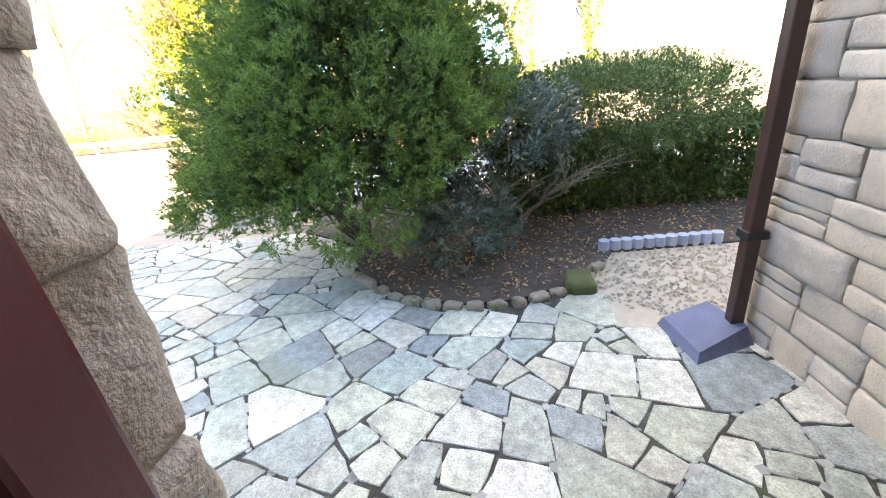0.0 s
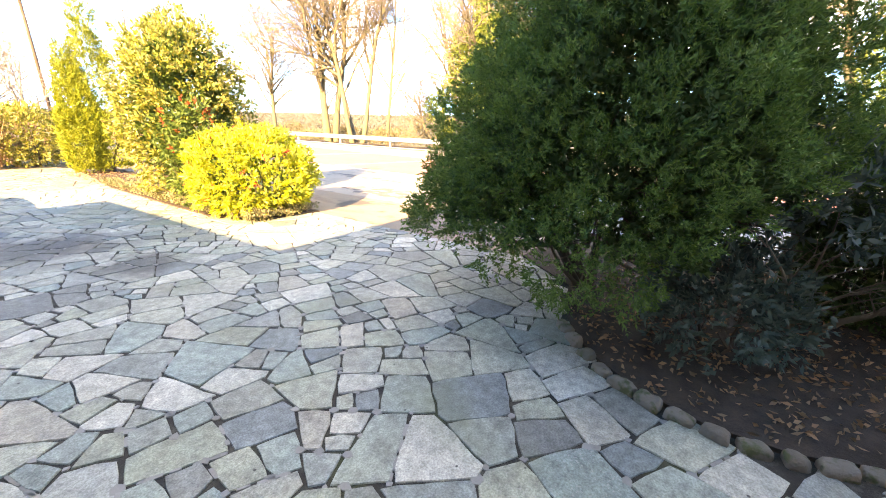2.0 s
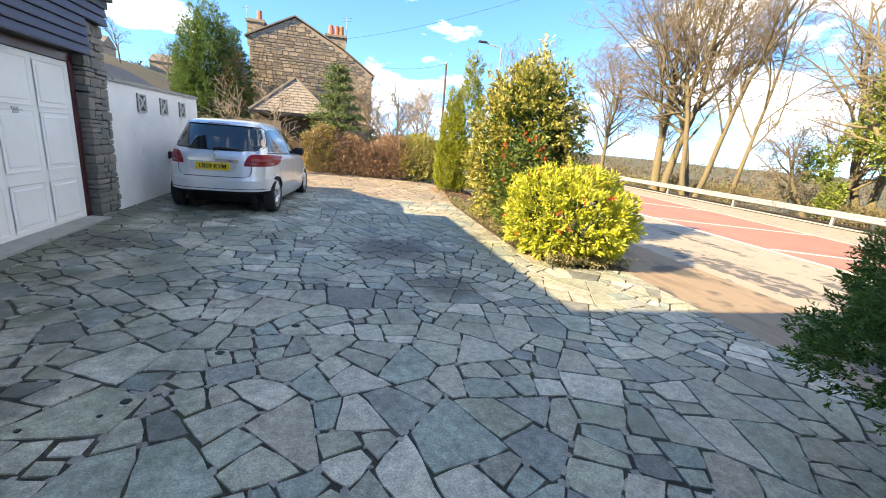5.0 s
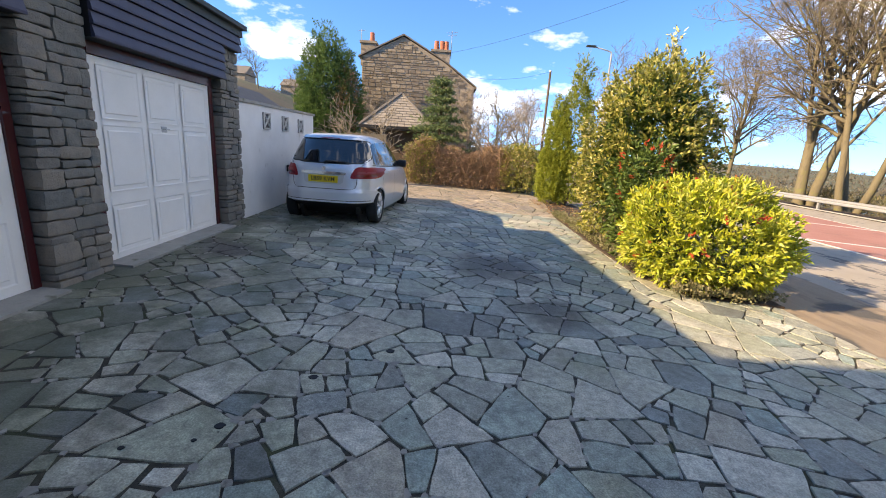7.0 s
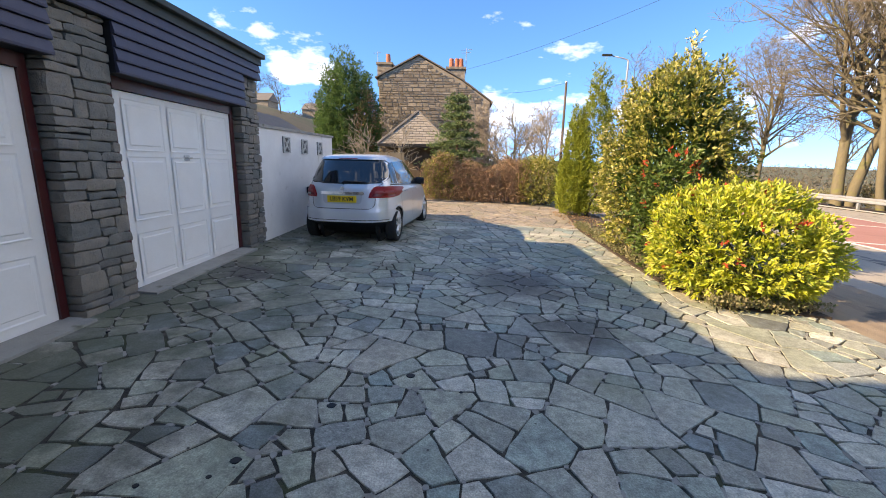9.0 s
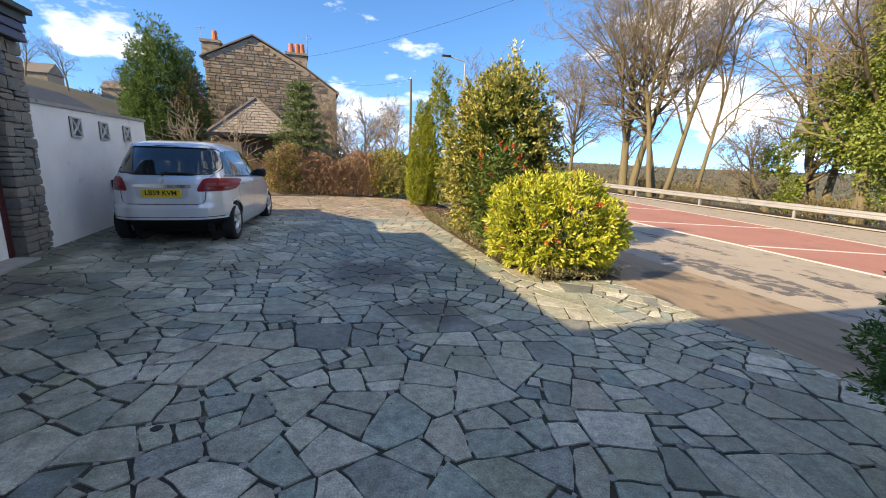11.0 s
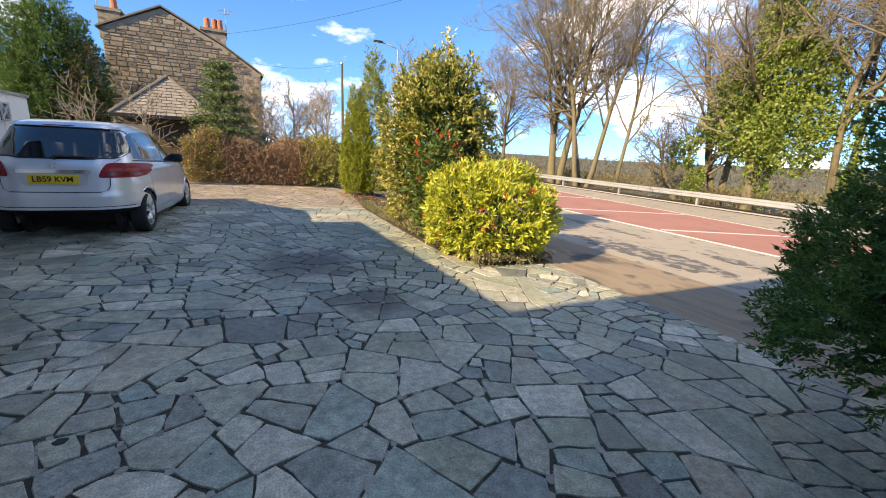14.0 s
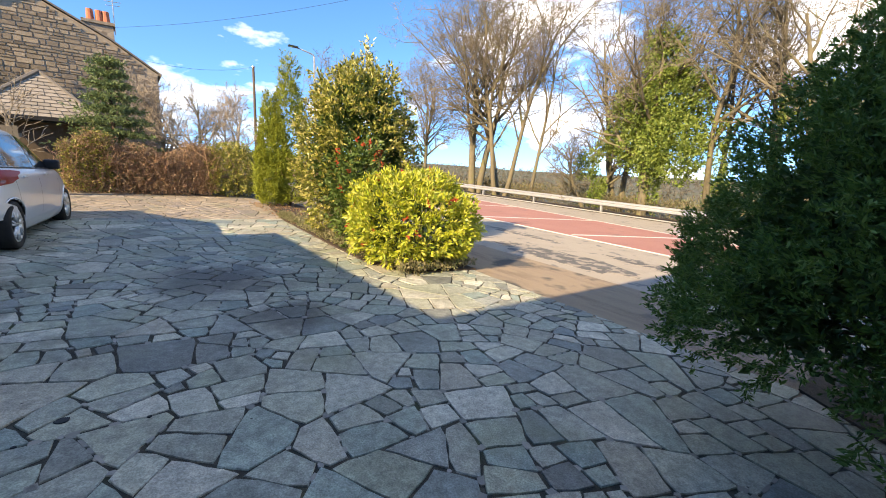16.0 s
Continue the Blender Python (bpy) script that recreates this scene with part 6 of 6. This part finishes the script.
for i in range(11):
    y = -2.95 - i * 0.11
    s = Shape().tube([(2.97, y, G(2.97, y)), (2.97, y, G(2.97, y) + 0.13)], 0.055, 8)
    tagged(part("log_edging", s, mat("blue_grey_edging", [(0.25, 0.29, 0.36), (0.33, 0.37, 0.44)]) if i == 0 else bpy.data.materials["blue_grey_edging"]), "short blue-grey edging post by the gravel", "edging", "blue-grey bed edging")
mb = plant("moss_cushion", (2.25, -2.5), "green mossy stone at the end of the edging", "stone")
s = Shape()
rock(s, -0.13, 0.13, -0.1, 0.1, -0.05, 0.1, rr, 0.05, 5)
part("stone", s, mat("moss", [(0.045, 0.055, 0.018), (0.085, 0.095, 0.035)], 12, 0.95, 0.9, 80), mb, soft=True)

# litter
def litter(name, n, xs, ys, material, size, label, test=None):
    x, y = rng.uniform(*xs, n), rng.uniform(*ys, n)
    if test is not None:
        k = np.array([test(a, b) for a, b in zip(x, y)])
        x, y = x[k], y[k]
    p = np.stack([x, y, G(x, y) + 0.035 + 0.02 * rng.random(len(x))], 1)
    w = rng.normal(size=(len(x), 3)) * np.array([1, 1, 0.35])
    tagged(part(name, leaves(name, p, w, size * rng.uniform(0.6, 1.4, len(x)), size * 0.55), material), label, "litter", kind="stuff")


litter("leaf_litter", 5200, (2.1, 6.0), (-6.0, 0.3), BROWNLEAF, 0.05, "dead brown leaves lying on the bed", lambda a, b: ((a - 4.1) / 2.0) ** 2 + ((b + 1.7) / 1.45) ** 2 < 1 or (a > 3 and b < -1.7))
litter("dry_leaves", 900, (3.05, 4.2), (8.5, 14.0), BROWNLEAF, 0.05, "dry leaves lying round the column conifer")
gp = Shape()
for i in range(1500):
    x, y = rr.uniform(1.6, 2.9), rr.uniform(-4.6, -2.6)
    if y > -2.95 + 0.75 * (x - 1.55) and x < 2.15:
        continue
    z, r = G(x, y) + 0.018, rr.uniform(0.012, 0.026)
    a = rr.uniform(0, 3)
    ca, sa = r * math.cos(a), r * math.sin(a)
    gp.add([(x + ca, y + sa, z), (x - sa * 0.7, y + ca * 0.7, z), (x - ca, y - sa, z), (x + sa * 0.7, y - ca * 0.7, z), (x, y, z + r * 0.8)], [(0, 1, 4), (1, 2, 4), (2, 3, 4), (3, 0, 4)])
tagged(part("gravel_stones", gp, GRAVEL), "loose pale gravel stones", "gravel", kind="stuff")

# pieces of walls and paving ----------------------------------------------
def stone_wall(parent, face, fixed, a0, a1, z0, z1, material, seed, hs, ws, depth=0.02, thick=0.08, sub=2, joint=0.008, ragged=0.0, soft=False):
    """Stones over one face of a wall; face: 'x' or 'y' and the side it looks to."""
    rnd = random.Random(seed)
    for a, b, lo, hi in courses(a0, a1, z0, z1, rnd, hs, ws):
        s = Shape()
        a += rnd.uniform(-ragged, ragged) if a == a0 else 0
        out = rnd.uniform(-0.008, 0.012)
        if face == "+x":
            rock(s, fixed - thick, fixed + out, a + joint, b - joint, lo + joint, hi - joint, rnd, depth, sub)
        elif face == "+y":
            rock(s, a + joint, b - joint, fixed - thick, fixed + out, lo + joint, hi - joint, rnd, depth, sub)
        elif face == "-y":
            rock(s, a + joint, b - joint, fixed - out, fixed + thick, lo + joint, hi - joint, rnd, depth, sub)
        part("stone", s, material, parent, soft=soft)


GAR = bpy.data.objects["wall_garage"]
stone_wall(GAR, "+x", -3.3, 3.3, 3.93, 0.13, 2.87, SLATESTONE, 11, (0.07, 0.19), (0.12, 0.36), 0.019, 0.24, 6)
stone_wall(GAR, "+x", -3.32, 6.28, 6.82, 0.16, 2.87, SLATESTONE, 12, (0.07, 0.17), (0.12, 0.34), 0.018, 0.3, 5)
stone_wall(GAR, "+x", -3.32, 0.0, 1.04, 0.1, 2.87, SLATESTONE, 13, (0.1, 0.2), (0.2, 0.5), 0.02, 0.2)
# porch pier: big stones through its whole thickness
stone_wall(PIER, "+x", -0.475, -1.25, -0.03, -0.02, 2.6, JAMBSTONE, 27, (0.13, 0.24), (0.34, 0.7), 0.03, 0.1, 9, 0.005, 0.01, True)
stone_wall(PIER, "+x", -0.43, -0.42, 0.02, -0.02, 2.6, JAMBSTONE, 28, (0.16, 0.3), (0.34, 0.45), 0.03, 0.14, 7, 0.005, 0.01, True)
stone_wall(WING, "+y", -3.33, -0.4, 1.5, -0.15, 3.2, SANDSTONE, 23, (0.09, 0.28), (0.2, 0.55), 0.012, 0.03, 4, 0.008, 0, True)
stone_wall(WING, "+x", 1.5, -3.75, -3.33, -0.15, 3.2, SANDSTONE, 24, (0.2, 0.3), (0.3, 0.45), 0.02, 0.05, 2)

region = [(-3.5, -3.36), (4.25, -3.36), (4.4, 0.5), (4.45, 4.8), (3.2, 10.35), (-3.4, 10.35)]
base = Shape().prism([(-3.5, -3.36), (4.25, -3.36), (4.46, 0.5), (4.46, 4.8), (3.75, 15.0), (3.2, 16.5), (-3.4, 16.5)], lambda x, y: G(x, y) - 0.07, lambda x, y: G(x, y) + 0.002)
PAVING = structure("paving_drive", base, MORTAR, "crazy paving drive of irregular grey and blue-green flagstones with dark mossy joints", "paving")
rnd = random.Random(5)
stones = crazy_paving(region, 0.86, 0.19, 0.028, 5)
# the soil bed by the evergreen keeps free of stones
def in_bed(c):
    return ((c[0] - 4.1) / 2.05) ** 2 + ((c[1] + 1.7) / 1.5) ** 2 < 1 or (c[0] > 1.65 and c[1] < -2.5) or (c[0] > 2.6 and c[1] < -2.0)
keep, rest = 0, Shape()
for q in stones:
    c = (sum(p[0] for p in q) / len(q), sum(p[1] for p in q) / len(q))
    if in_bed(c) or (c[0] < -0.5 and c[1] < -0.1):
        continue
    if keep < 300 and -0.5 < c[0] < 3.6 and -2.9 < c[1] < 5.2:
        s = Shape()
        if flag_shape(s, q, rnd, 0.0042, 0.0095):
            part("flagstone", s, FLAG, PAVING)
            keep += 1
    else:
        flag_shape(rest, q, rnd, 0.0062, 0.011)
chips = Shape()
for q in stones:
    for x, y in q:
        if rnd.random() < 0.24 and not in_bed((x, y)) and y < 9 and (x > -0.3 or y > 0.1):
            n, r0, a0 = rnd.randint(4, 6), rnd.uniform(0.018, 0.045), rnd.random() * 6
            o = [(x + r0 * rnd.uniform(0.5, 1.1) * math.cos(a0 + k * math.tau / n), y + r0 * rnd.uniform(0.5, 1.1) * math.sin(a0 + k * math.tau / n)) for k in range(n)]
            chips.prism(o, lambda a, b: G(a, b) - 0.02, lambda a, b: G(a, b) + 0.0095)
for q in stones:                                    # slivers of stone bedded along the joints
    for i in range(len(q)):
        a, b = Vector(q[i - 1]), Vector(q[i])
        if rnd.random() < 0.09 and (b - a).length > 0.16 and not in_bed(a) and a.y < 7 and (a.x > -0.3 or a.y > 0.1):
            d = (b - a).normalized()
            e = Vector((-d.y, d.x))
            t = rnd.uniform(0.0, 0.1)
            while t < (b - a).length - 0.1:
                w, h = rnd.uniform(0.04, 0.11), rnd.uniform(0.008, 0.015)
                m = a + d * (t + w / 2)
                o = [m + d * w * u + e * h * k * rnd.uniform(0.7, 1.2) for u, k in ((-0.5, -0.6), (-0.15, -1.0), (0.45, -0.7), (0.5, 0.7), (0.0, 1.0), (-0.46, 0.6))]
                chips.prism([(p.x, p.y) for p in o], lambda x, y: G(x, y) - 0.02, lambda x, y: G(x, y) + 0.01)
                t += w + rnd.uniform(0.008, 0.05)
tagged(part("joint_chips", chips, CHIP, PAVING), kind="stuff")
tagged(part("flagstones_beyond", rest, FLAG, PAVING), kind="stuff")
far = Shape()
for q in crazy_paving([(-3.4, 10.5), (3.6, 10.5), (3.75, 14.8), (3.2, 16.4), (-3.4, 16.4)], 1.0, 0.2, 0.06, 9):
    flag_shape(far, q, rnd, 0.011, 0.012)
tagged(part("flagstones_by_the_hedge", far, FLAG_WARM, PAVING), kind="stuff")
for i in range(33):
    x = -3.3 + i * 0.2
    s = Shape().prism([(x, 10.36), (x + 0.185, 10.36), (x + 0.185, 10.49), (x, 10.49)], lambda a, b: G(a, b) - 0.03, lambda a, b: G(a, b) + 0.012)
    part("sett", s, FLAG, PAVING)

DRILLED = ((-0.28, 2.76, 0.04), (-0.74, 2.32, 0.038), (-1.08, 1.79, 0.034), (-1.15, 1.67, 0.016), (-0.44, 2.6, 0.014), (0.1, 2.59, 0.014), (-1.45, 1.58, 0.018), (-2.91, 3.09, 0.022))
for x, y, r in DRILLED:
    z = G(x, y)
    n = 12
    o = [(x + 0.8 * r * math.cos(k * math.tau / n) * (1 + 0.18 * math.sin(k * 2.3 + x)), y + 0.7 * r * math.sin(k * math.tau / n)) for k in range(n)]
    part("drill_hole", Shape().prism(o, lambda a, b: G(a, b) - 0.01, lambda a, b: G(a, b) + 0.0155), BLACK, PAVING, "old dark fixing hole in a flagstone")
